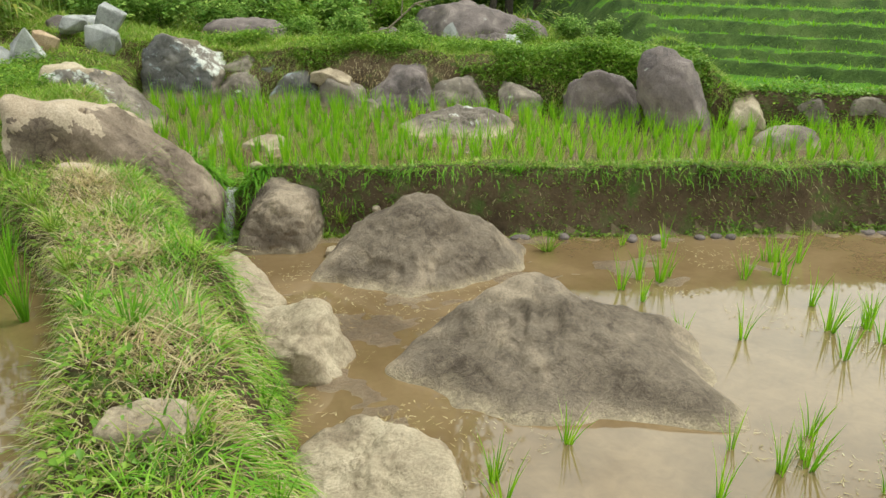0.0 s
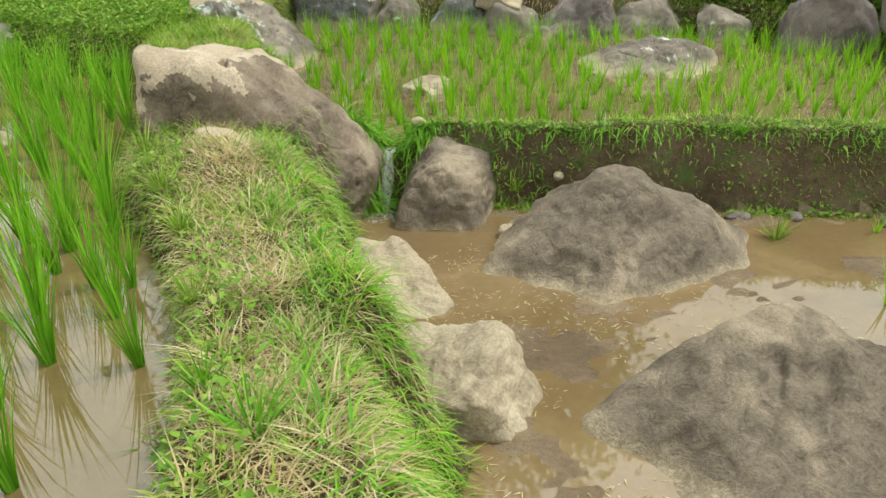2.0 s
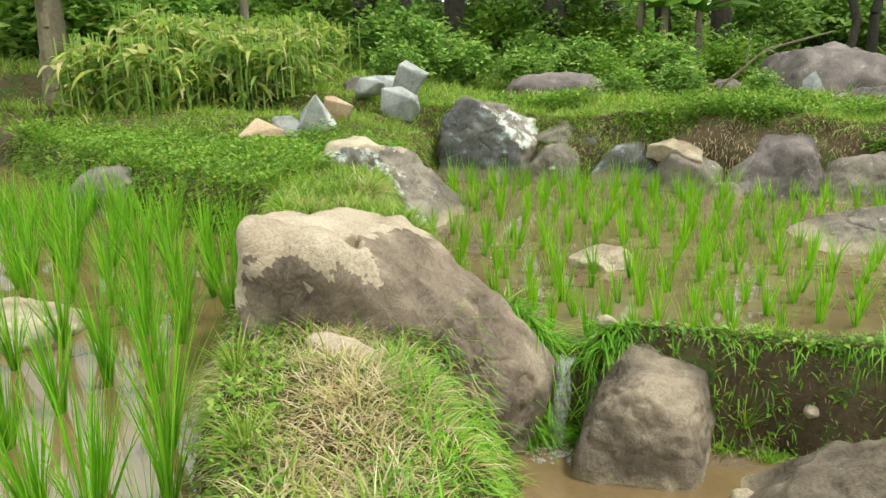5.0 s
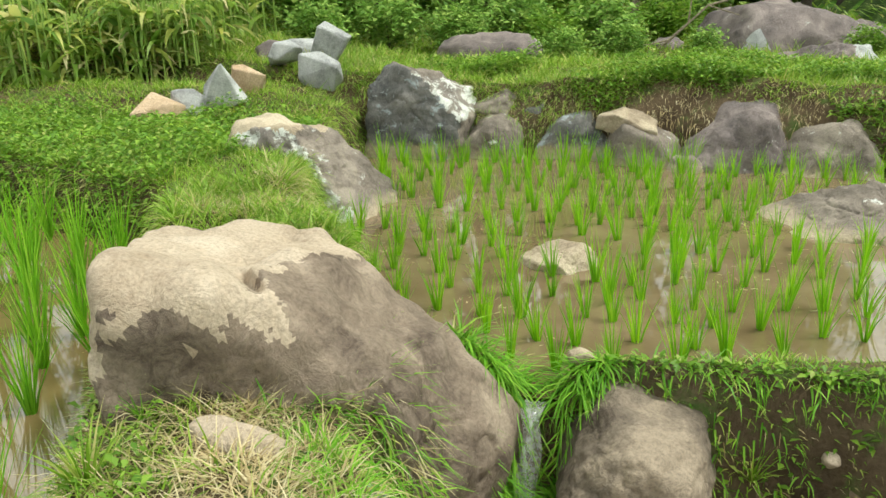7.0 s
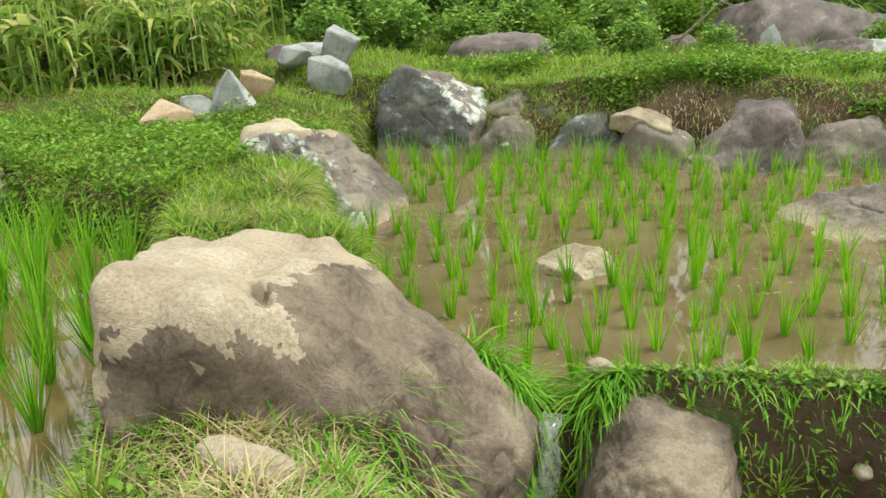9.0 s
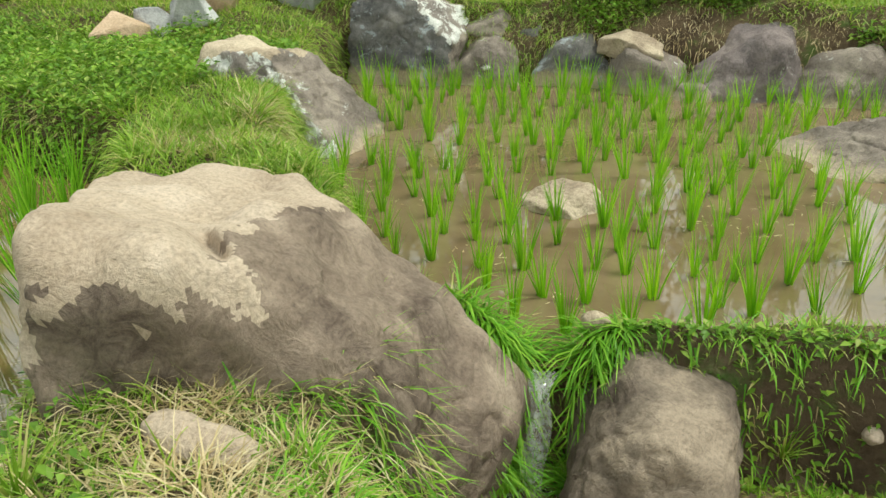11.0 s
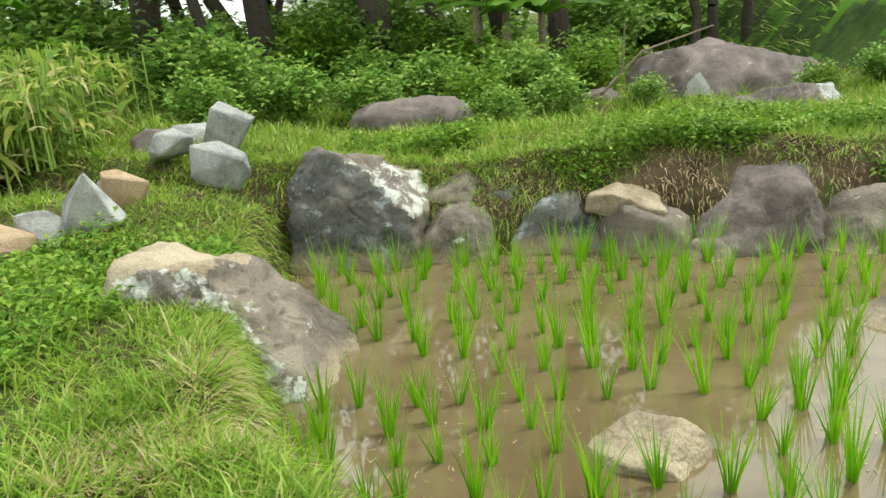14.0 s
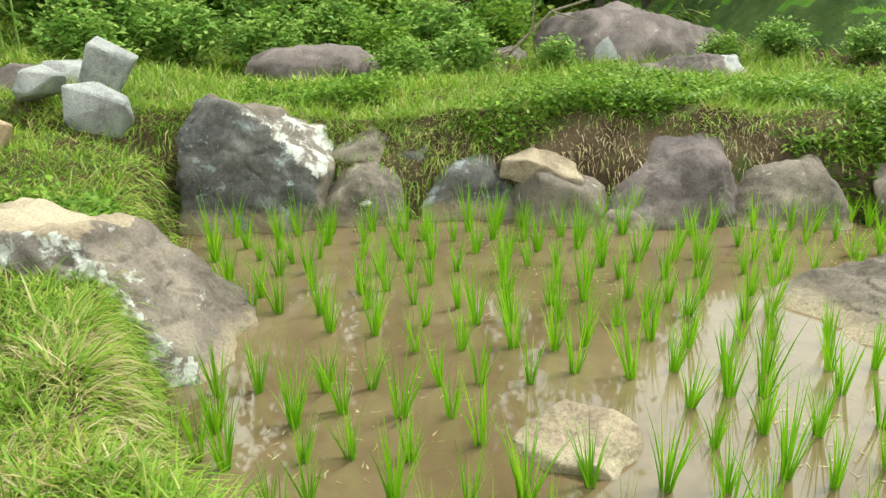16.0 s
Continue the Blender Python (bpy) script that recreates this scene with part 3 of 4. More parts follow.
block("boulder", "large rounded violet-brown rock in the bank", (-0.6, 12.05, 0.48), [((-0.62, -0.35, 0.7), 0.45, 0), ((0.1, -1, 0.15), 0.4, 0), ((0.75, -0.5, 0.3), 0.46, 0), ((0.2, 0, 1), 0.56, 0), ((-1, 0, 0), 0.6, 0), ((1, 0, 0), 0.56, 0), ((0, 1, 0), 0.5, 0), ((0, 0, -1), 0.5, 0)], [ROCK_DARK], seed=107, sharp=11, rough=0.022, group=row)

# quarried stones on the rise and rocks further back
pile = "heap of quarried stones"


def hewn(label, centre, size, turn, mat, seed):
    """A quarried stone with flat broken faces and chipped edges."""
    local = random.Random(seed)
    bm = bmesh.new()
    for k in range(15):
        d = Vector((local.uniform(-1, 1), local.uniform(-1, 1), local.uniform(-1, 1)))
        d /= max(abs(d.x), abs(d.y), abs(d.z)) ** 0.45
        bm.verts.new((d.x * size[0], d.y * size[1], d.z * size[2]))
    hull = bmesh.ops.convex_hull(bm, input=bm.verts)
    bmesh.ops.delete(bm, geom=[g for g in hull["geom_interior"] if isinstance(g, bmesh.types.BMVert)], context="VERTS")
    bmesh.ops.dissolve_limit(bm, angle_limit=radians(14), verts=bm.verts, edges=bm.edges)
    bmesh.ops.bevel(bm, geom=bm.edges[:], offset=min(size) * 0.07, segments=1, affect="EDGES", clamp_overlap=True)
    me = bpy.data.meshes.new("quarried_stone")
    bm.to_mesh(me)
    bm.free()
    me.materials.append(mat)
    ob = new("quarried_stone", me)
    ob.matrix_basis = pose(*centre, *turn)
    return tagged(ob, label, "rock", pile)


for cx, cy, up, rx, ry, rz, ty, tz, mat, what, seed in (
        (-6.1, 10.3, 0.12, 0.23, 0.2, 0.19, 8, 20, ROCK_ORANGE, "blocky tan quarried stone on the grass", 111),
        (-5.88, 10.55, 0.14, 0.2, 0.14, 0.2, -20, 25, ROCK_WHITE, "grey-white quarried stone leaning on another", 113),
        (-5.66, 10.75, 0.18, 0.22, 0.14, 0.29, -14, 15, ROCK_WHITE, "white quarried slab with a flat face", 117),
        (-5.62, 11.2, 0.14, 0.2, 0.16, 0.2, 8, 30, ROCK_ORANGE, "small tan quarried stone", 119),
        (-5.3, 12.3, 0.14, 0.3, 0.2, 0.27, 12, -10, ROCK_WHITE, "large white quarried stone in the grass", 121),
        (-5.75, 12.5, 0.16, 0.26, 0.2, 0.22, 24, 15, ROCK_WHITE, "pale quarried stone overgrown with grass", 123),
        (-5.55, 13.1, 0.12, 0.22, 0.2, 0.36, 26, 5, ROCK_WHITE, "tall pale quarried stone on the heap", 127),
        (-6.0, 13.3, 0.1, 0.26, 0.2, 0.2, 10, 25, ROCK_WHITE, "white quarried stone on the heap", 129),
        (-6.35, 13.2, 0.12, 0.3, 0.25, 0.2, 10, 45, ROCK_DARK, "dark quarried stone on the heap", 131),
        (-6.2, 11.9, 0.1, 0.3, 0.22, 0.24, 20, 45, ROCK_DARK, "dark quarried stone beside long-leaved plants", 133)):
    hewn(what, (cx, cy, float(ground_z(cx, cy)) + up - 0.04), (rx * 1.05, ry * 1.05, rz * 1.05), (8, ty, tz), mat, seed)
rock("boulder", "great domed grey boulder with a white patch on the terrace", (0.35, 18.9, 0.85), (1.45, 1.0, 0.98), (0, 6, -4), [((-0.7, -0.5, 0.45), 1.05, 0), ((-0.3, -0.9, 0.3), 1.07, 1)], [ROCK_DARK, ROCK_WHITE], seed=137, rough=0.04)
rock("boulder", "smaller dark boulder against a domed boulder", (1.6, 19.5, 0.85), (0.6, 0.5, 0.62), (0, 20, 0), [], [ROCK_DARK], seed=139, level=4)
block("boulder", "pointed dark rock with a white tip in the grass", (0.85, 16.4, 0.75), [((-0.42, -0.5, 0.75), 0.42, 0), ((0.75, -0.45, 0.5), 0.55, 1), ((0.1, 0.6, 0.8), 0.45, 0), ((-1, 0, 0.1), 1.0, 0), ((1, 0, 0), 0.8, 0), ((0, -1, 0), 0.5, 0), ((0, 1, 0), 0.5, 0), ((0, 0, -1), 0.5, 0), ((0.1, -0.9, 0.3), 0.45, 0)], [ROCK_DARK, ROCK_WHITE], seed=141, sharp=16, rough=0.04)
rock("boulder", "low dark rock sunk in the grassy bank", (-4.2, 16.4, 1.2), (0.85, 0.5, 0.28), (0, 0, 0), [], [ROCK_DARK], seed=143, level=4)
rock("boulder", "small reddish rock under a dead branch", (-1.55, 18.4, 0.95), (0.36, 0.3, 0.32), (0, 0, 0), [], [ROCK_DARK], seed=145, level=4)
rock("stone", "small tan stone by the waterfall pool", (-0.72, 6.42, 0.03), (0.08, 0.06, 0.055), (0, 0, 20), [((0, -0.5, 1), 0.05, 0)], [ROCK_PALE], seed=147, level=3)
rock("stone", "pale clod stuck in the earth wall", (-0.43, 7.06, 0.25), (0.04, 0.05, 0.035), (0, 0, 0), [], [ROCK_TAN], seed=149, level=3)
rock("stone", "white chip of stone on the paddy edge", (-1.53, 7.02, 0.63), (0.06, 0.04, 0.04), (0, 0, 0), [], [ROCK_PALE], seed=151, level=3)
for k in range(14):
    sx = random.uniform(0.9, 5.2)
    sy = float(wall_foot(sx)) - random.uniform(0.04, 0.16)
    rock("pebble", "small earthy stone at the foot of the wall", (sx, sy, 0.015), (random.uniform(0.03, 0.1), 0.05, random.uniform(0.015, 0.035)), (0, 0, random.uniform(0, 90)), [], [ROCK_DARK], seed=160 + k, level=2, group="stones at the foot of the wall")


# ---------------------------------------------------------------- grass, weeds and rice
rng = np.random.default_rng(4)


def blades(base, height, width, lean, bend, heading, segs=2):
    """Verts and faces of tapering, bent blades; every argument but segs is an array over the blades."""
    n = len(base)
    way = np.stack([np.cos(heading), np.sin(heading), np.zeros(n)], -1)
    side = np.stack([-np.sin(heading), np.cos(heading), np.zeros(n)], -1)
    twist = rng.uniform(-1.2, 1.2, n)[:, None]
    side = side * np.cos(twist) + way * np.sin(twist)
    rows = []
    for s in range(segs + 1):
        f = s / segs
        a = lean + bend * f * 0.5
        run, rise = height * f * np.sin(a), height * f * np.cos(a)
        mid = base + way * run[:, None] + np.array([0, 0, 1.0]) * rise[:, None]
        w = width * (1 - f ** 1.5) * 0.5
        if s < segs:
            rows += [mid - side * w[:, None], mid + side * w[:, None]]
        else:
            rows += [mid]
    v = np.stack(rows, 1)
    k = v.shape[1]
    tri = []
    for s in range(segs):
        a = 2 * s
        if s < segs - 1:
            tri += [(a, a + 1, a + 3), (a, a + 3, a + 2)]
        else:
            tri += [(a, a + 1, a + 2)]
    f = (np.arange(n)[:, None, None] * k + np.array(tri)[None]).reshape(-1, 3)
    return v.reshape(-1, 3), f


def slope(x, y):
    e = 0.04
    return (ground_z(x + e, y) - ground_z(x - e, y)) / (2 * e), (ground_z(x, y + e) - ground_z(x, y - e)) / (2 * e)


def is_land(x, y):
    return np.maximum(np.maximum(lower_in(x, y), upper_in(x, y)), left_in(x, y))


def scatter(n, x0, x1, y0, y1, keep):
    x, y = rng.uniform(x0, x1, n), rng.uniform(y0, y1, n)
    k = keep(x, y)
    return x[k], y[k]


def lawn(name, label, mat, x, y, tall, wide, lean=(0.1, 0.8), bend=(0.2, 1.2), fall=0.8, sink=0.01):
    n = len(x)
    sx, sy = slope(x, y)
    steep = np.hypot(sx, sy)
    heading = rng.uniform(0, 6.283, n)
    down = np.arctan2(-sy, -sx)
    heading = np.where(rng.random(n) < np.clip(steep * fall, 0, 0.85), down + rng.normal(0, 0.5, n), heading)
    le = rng.uniform(*lean, n) + np.clip(steep * 0.45, 0, 0.9)
    h = rng.uniform(*tall, n) * (0.72 + 0.4 * wobble(x, y, 5.0, 9.0) + 0.35 * wobble(x, y, 13.0, 4.0))
    v, f = blades(np.stack([x, y, ground_z(x, y) - sink], -1), h, rng.uniform(*wide, n), le, rng.uniform(*bend, n), heading)
    return tagged(mesh_object(name, v, f, mat), label, "grass", kind="stuff")


def bund_zone(x, y):
    return (is_land(x, y) < 0.93) & (y < wall_foot(x) - 0.1) | (is_land(x, y) < 0.93) & (x < -2.0) & (y < 8.2)


def bald(x, y):
    """Bare trodden patches along the middle of the path."""
    mid = np.exp(-((x - bund_x(y) - 0.05) / 0.28) ** 2) * smooth((y - 1.8) / 1.2) * smooth((6.4 - y) / 0.6)
    return np.clip(mid * (0.85 + 0.8 * wobble(x, y, 3.0, 4.0)) + 0.16 + 0.2 * wobble(x, y, 2.1, 7.0), 0, 1)


x, y = scatter(150000, -4.6, 1.6, 0.2, 9.0, lambda a, b: bund_zone(a, b) & (rng.random(len(a)) > 0.75 * bald(a, b)) & (np.abs(a - bund_x(b)) < 1.6))
lawn("grass", "short green grass on the trodden bund", GRASS, x, y, (0.05, 0.24), (0.005, 0.012), (0.1, 1.1), (0.3, 1.7))
x, y = scatter(60000, -3.6, 1.2, 0.4, 6.6, lambda a, b: (is_land(a, b) < 0.9) & (np.abs(a - lower_edge(b) + 0.42) < 0.3) & (b < wall_foot(a) - 0.2))
lawn("lush_grass", "bright lush grass on the water side of the bund", GRASS_LUSH, x, y, (0.08, 0.27), (0.006, 0.013), (0.2, 1.2), (0.4, 1.8))
x, y = scatter(200000, -3.4, 0.8, 0.6, 6.6, lambda a, b: (is_land(a, b) < 0.6) & (rng.random(len(a)) < bald(a, b)))
lawn("dry_grass", "trampled straw-coloured grass along the path", GRASS_DRY, x, y, (0.07, 0.26), (0.004, 0.009), (0.6, 1.45), (0.1, 1.2))

# the earth wall between the paddies
x, y = scatter(120000, -2.1, 12, 6.5, 10.2, lambda a, b: (b > wall_foot(a) - 0.12) & (b < wall_inner(a) + 0.03) & (rng.random(len(a)) < np.clip(1.3 - np.abs(a) * 0.07, 0.3, 1)))
lawn("grass", "short grass along the top of the earth wall", GRASS, x, y, (0.05, 0.13), (0.006, 0.012))
x, y = scatter(80000, -2.0, 12, 6.5, 10.0, lambda a, b: (np.abs(b - wall_foot(a) - 0.17) < 0.07) | (np.abs(b - wall_foot(a) - 0.08) < 0.1) & (wobble(a, b, 2.4, 12.0) > 0.25))
lawn("hanging_grass", "lush grass hanging over the earth wall", GRASS_LUSH, x, y, (0.1, 0.24), (0.006, 0.013), (0.5, 1.3), (0.6, 1.6), fall=1.2)
x, y = scatter(9000, -2.1, -1.4, 6.55, 7.3, lambda a, b: (b > wall_foot(a) - 0.15) & (b < wall_inner(a) + 0.05) & (np.abs(a + 1.7) > 0.1))
lawn("hanging_grass", "tall lush grass around the small waterfall", GRASS_LUSH, x, y, (0.18, 0.36), (0.008, 0.015), (0.2, 0.9), (0.6, 1.7))

# bank beside and behind the planted paddy
x, y = scatter(120000, -10, -2.2, 6.8, 12.5, lambda a, b: (is_land(a, b) < 0.9) & (b > 6.7) & (rng.random(len(a)) < np.clip(1.35 + a * 0.1, 0.35, 1)))
lawn("grass", "thick grass on the bank between the paddies", GRASS, x, y, (0.06, 0.26), (0.007, 0.015), (0.1, 1.2), (0.3, 1.8))
x, y = scatter(34000, -4.2, -2.3, 6.9, 9.5, lambda a, b: (is_land(a, b) < 0.9) & (np.abs(a - west_edge(b)) < 0.7))
lawn("lush_grass", "bright grass at the edge of the paddy", GRASS, x, y, (0.05, 0.17), (0.006, 0.012), (0.2, 1.2), (0.3, 1.6))
x, y = scatter(16000, -4.4, -2.6, 7.3, 9.3, lambda a, b: (is_land(a, b) < 0.6) & (np.hypot((a + 3.6) / 0.6, (b - 8.3) / 0.9) < 0.7 + 0.4 * wobble(a, b, 3.0, 5.0)))
lawn("dry_grass", "dry trampled patch in the bank grass", GRASS_DRY, x, y, (0.1, 0.22), (0.005, 0.01), (0.5, 1.3))
x, y = scatter(150000, -9, 9, 10.6, 15.0, lambda a, b: (b > back_edge(a) + 0.3 - 0.2 * smooth((a - 0.2) / 1.2) + 0.22 * wobble(a, b, 2.2, 6.0)) & (a < 4.2) & (is_land(a, b) < 0.9))
lawn("grass", "grass and creeping weeds on the stone-footed bank", GRASS, x, y, (0.06, 0.28), (0.008, 0.017), (0.1, 1.2), (0.3, 1.8))
x, y = scatter(26000, -4.6, 2.5, 11.2, 13.0, lambda a, b: (b > back_edge(a) + 0.02) & (b < back_edge(a) + 0.6) & (wobble(a, b, 1.6, 8.0) > -0.25))
lawn("dry_grass", "dry brown grass hanging on the bank above the stones", GRASS_DRY, x, y, (0.05, 0.16), (0.005, 0.01), (0.6, 1.4), (0.3, 1.4), fall=1.2)
x, y = scatter(26000, -9, 8, 6.6, 9.4, lambda a, b: (a > -1.4) & (np.abs(b - wall_foot(a) - 0.03) < 0.07))
lawn("dry_grass", "dry roots and straw on the face of the earth wall", GRASS_DRY, x, y, (0.05, 0.14), (0.004, 0.008), (0.5, 1.4), (0.3, 1.4), fall=1.2)
x, y = scatter(30000, -26, -9, 8, 18, lambda a, b: is_land(a, b) < 0.8)
lawn("grass", "rough grass beyond the tall rice", GRASS, x, y, (0.14, 0.34), (0.02, 0.04))
x, y = scatter(80000, -14, 8, 14, 24, lambda a, b: a < east_line(b) + 0.3)
lawn("grass", "rough grass on the terrace behind the bank", GRASS, x, y, (0.14, 0.34), (0.016, 0.03))
x, y = scatter(60000, -30, 18, 22, 60, lambda a, b: a < east_line(b) + 5)
lawn("grass", "rough grass further up the valley", GRASS, x, y, (0.25, 0.6), (0.04, 0.08))
x, y = scatter(130000, 3.5, 45, 10.7, 70, lambda a, b: (b > back_edge(a) + 0.1) & (a > east_line(b)) & (rng.random(len(a)) < np.clip(26 / (b + a), 0.2, 1)))
lawn("field_grass", "bright green rice and grass on the far terraces", RICE, x, y, (0.07, 0.17), (0.012, 0.03), (0.0, 0.5))


def leaves(name, label, mat, x, y, z, size, category="weeds", up=0.6):
    """Small pointed leaves, each folded along its midrib."""
    n = len(x)
    heading, tip = rng.uniform(0, 6.283, n), rng.uniform(-0.5, up, n)
    s = rng.uniform(*size, n)
    way = np.stack([np.cos(heading) * np.cos(tip), np.sin(heading) * np.cos(tip), np.sin(tip)], -1) * s[:, None]
    side = np.stack([-np.sin(heading), np.cos(heading), rng.uniform(-0.4, 0.4, n)], -1) * (s * rng.uniform(0.2, 0.36, n))[:, None]
    p = np.stack([x, y, z], -1)
    lift = np.array([0, 0, 0.18]) * s[:, None]
    v = np.stack([p, p + way * 0.45 + side + lift, p + way, p + way * 0.45 - side + lift, p + way * 0.5], 1)
    f = (np.arange(n)[:, None, None] * 5 + np.array([(0, 4, 1), (1, 4, 2), (0, 3, 4), (3, 2, 4)])[None]).reshape(-1, 3)
    return tagged(mesh_object(name, v.reshape(-1, 3), f, mat), label, category, kind="stuff")


def weed_patch(n, x0, x1, y0, y1, keep, label, size, tall, mat=WEED):
    x, y = scatter(n, x0, x1, y0, y1, keep)
    z = ground_z(x, y) + rng.uniform(0, 1, len(x)) ** 1.4 * tall * (0.6 + 0.5 * wobble(x, y, 2.5, 6.0))
    return leaves("weeds", label, mat, x, y, z, size)


weed_patch(22000, -4.2, 0.6, 1.0, 6.4, lambda a, b: (is_land(a, b) < 0.9) & (np.abs(a - left_edge(b) - 0.2) < 0.3), "leafy weeds on the paddy side of the path", (0.02, 0.05), 0.14)
weed_patch(52000, -10, -2.6, 7.2, 10.5, lambda a, b: (is_land(a, b) < 0.9) & ((a < -4.6) | (a < -3.6) & (b > 9.9)), "creeping weeds on the far bank", (0.03, 0.07), 0.26)
weed_patch(110000, -5, 3.8, 10.6, 13.6, lambda a, b: (b > back_edge(a) + 0.3 - 0.2 * smooth((a - 0.2) / 1.2) + 0.22 * wobble(a, b, 2.2, 6.0)) & (is_land(a, b) < 0.9) & (wobble(a, b, 1.4, 3.0) > -0.35 - 0.15 * a), "creeping weeds hanging over the stone row", (0.03, 0.07), 0.3)
weed_patch(16000, 0.2, 3.2, 10.7, 12.0, lambda a, b: (b > back_edge(a) + 0.02), "dark hanging weeds over the stones", (0.04, 0.08), 0.25)
weed_patch(22000, 4.0, 12, 10.5, 12.0, lambda a, b: (np.abs(b - back_edge(a) - 0.1) < 0.25), "dark weeds over a stone field wall", (0.04, 0.08), 0.2)
weed_patch(70000, -1.5, 10, 6.8, 9.2, lambda a, b: (np.abs(b - wall_foot(a) - 0.06) < 0.12) & (wobble(a, b, 2.4, 12.0) > -0.35), "small weeds growing out of the earth wall", (0.025, 0.06), 0.09)


def rice_mesh(name, count, tall, spread_by, mat, bendy=0.9):
    n = count
    a = rng.uniform(0, 6.283, n)
    base = np.stack([np.cos(a) * 0.014, np.sin(a) * 0.014, np.full(n, -0.03)], -1) * rng.uniform(0.3, 1.0, n)[:, None]
    base[:, 2] = -0.05
    v, f = blades(base, rng.uniform(0.55, 1.0, n) * tall, rng.uniform(0.008, 0.014, n), rng.uniform(0.02, spread_by, n), rng.uniform(0.0, bendy, n), a + rng.normal(0, 0.3, n), 3)
    me_ob = mesh_object(name, v, f, mat)
    me = me_ob.data
    bpy.data.objects.remove(me_ob)
    return me


def plant(name, me, x, y, z, turn, scale, label, group, category="rice plant"):
    ob = new(name, me)
    ob.location, ob.rotation_euler, ob.scale = (x, y, z), (random.uniform(-0.1, 0.1), random.uniform(-0.1, 0.1), turn), (scale, scale, scale * random.uniform(0.9, 1.15))
    return tagged(ob, label, category, group)


young = [rice_mesh("rice_plant", 20 + k, 0.44, 0.2, RICE, 0.5) for k in range(7)]
tall_rice = [rice_mesh("rice_plant", 30 + 3 * k, 0.72, 0.22, RICE_OLD, 0.55) for k in range(6)]
thin = [rice_mesh("rice_plant", 10 + k, 0.36, 0.24, RICE, 0.6) for k in range(5)]

# the planted paddy: rows a hand's length apart
far_x, far_y, built = [], [], 0
for i in range(60):
    for j in range(16):
        px = -4.1 + i * 0.245 + random.uniform(-0.07, 0.07) + (j % 2) * 0.1
        py = 7.35 + j * 0.3 + 0.12 * px * 0.6 + random.uniform(-0.06, 0.06)
        if float(upper_in(np.array(px), np.array(py))) < 1.15 or math.hypot((px + 1.9) / 0.42, (py - 8.85) / 0.3) < 1 or math.hypot((px - 0.25) / 0.85, (py - 10) / 0.55) < 1 or math.hypot((px + 4.0) / 0.95, (py - 9.6) / 0.4) < 1 or random.random() < 0.04:
            continue
        if px < 0.4 and built < 190:
            plant("rice_plant", random.choice(young), px, py, UPPER_Z, random.uniform(0, 6.28), random.uniform(0.75, 1.15), "young bright green rice plant standing in water", "rice plants of the planted paddy")
            built += 1
        else:
            far_x.append(px)
            far_y.append(py)
n = len(far_x) * 16
fx, fy = np.repeat(far_x, 16), np.repeat(far_y, 16)
v, f = blades(np.stack([fx, fy, np.full(n, UPPER_Z - 0.03)], -1), rng.uniform(0.22, 0.42, n), rng.uniform(0.009, 0.015, n), rng.uniform(0.02, 0.3, n), rng.uniform(0, 0.6, n), rng.uniform(0, 6.28, n), 2)
tagged(mesh_object("rice_plants", v, f, RICE), "young rice plants in the far part of the paddy", "rice", kind="stuff")

# tall rice in the paddy beside the path
back_x, back_y = [], []
for i in range(19):
    for j in range(19):
        px = -7.2 + i * 0.3 + random.uniform(-0.08, 0.08)
        py = 2.6 + j * 0.31 + random.uniform(-0.07, 0.07)
        if float(left_in(np.array(px), np.array(py))) < 1.3 or math.hypot((px + 4.75) / 0.5, (py - 5.75) / 0.4) < 1 or random.random() < 0.08:
            continue
        if px < -4.4 or py > 6.6:
            back_x.append(px)
            back_y.append(py)
            continue
        plant("rice_plant", random.choice(tall_rice), px, py, LEFT_Z, random.uniform(0, 6.28), random.uniform(0.75, 1.1), "tall green rice plant standing in brown water", "rice plants beside the path")

n = len(back_x) * 30
fx, fy = np.repeat(back_x, 30), np.repeat(back_y, 30)
v, f = blades(np.stack([fx, fy, np.full(n, LEFT_Z - 0.03)], -1), rng.uniform(0.35, 0.7, n), rng.uniform(0.009, 0.015, n), rng.uniform(0.02, 0.24, n), rng.uniform(0, 0.6, n), rng.uniform(0, 6.28, n), 2)
tagged(mesh_object("rice_plants", v, f, RICE_OLD), "tall rice plants further out in brown water", "rice", kind="stuff")

# sparse seedlings in the lower paddy
for k in range(72):
    px, py = random.uniform(-0.6, 4.8), random.uniform(2.6, 7.0)
    if px < 1.6 and k % 3:
        px += 2.2
    if float(lower_in(np.array(px), np.array(py))) < 1.3 or math.hypot((px - 0.95) / 1.2, (py - 4.5) / 0.75) < 1 or math.hypot((px - 0.1) / 0.95, (py - 6.3) / 0.6) < 1:
        continue
    plant("rice_plant", random.choice(thin), px, py, LOWER_Z, random.uniform(0, 6.28), random.uniform(0.8, 1.35), "thin rice seedling in shallow muddy water", "rice seedlings of the lower paddy")

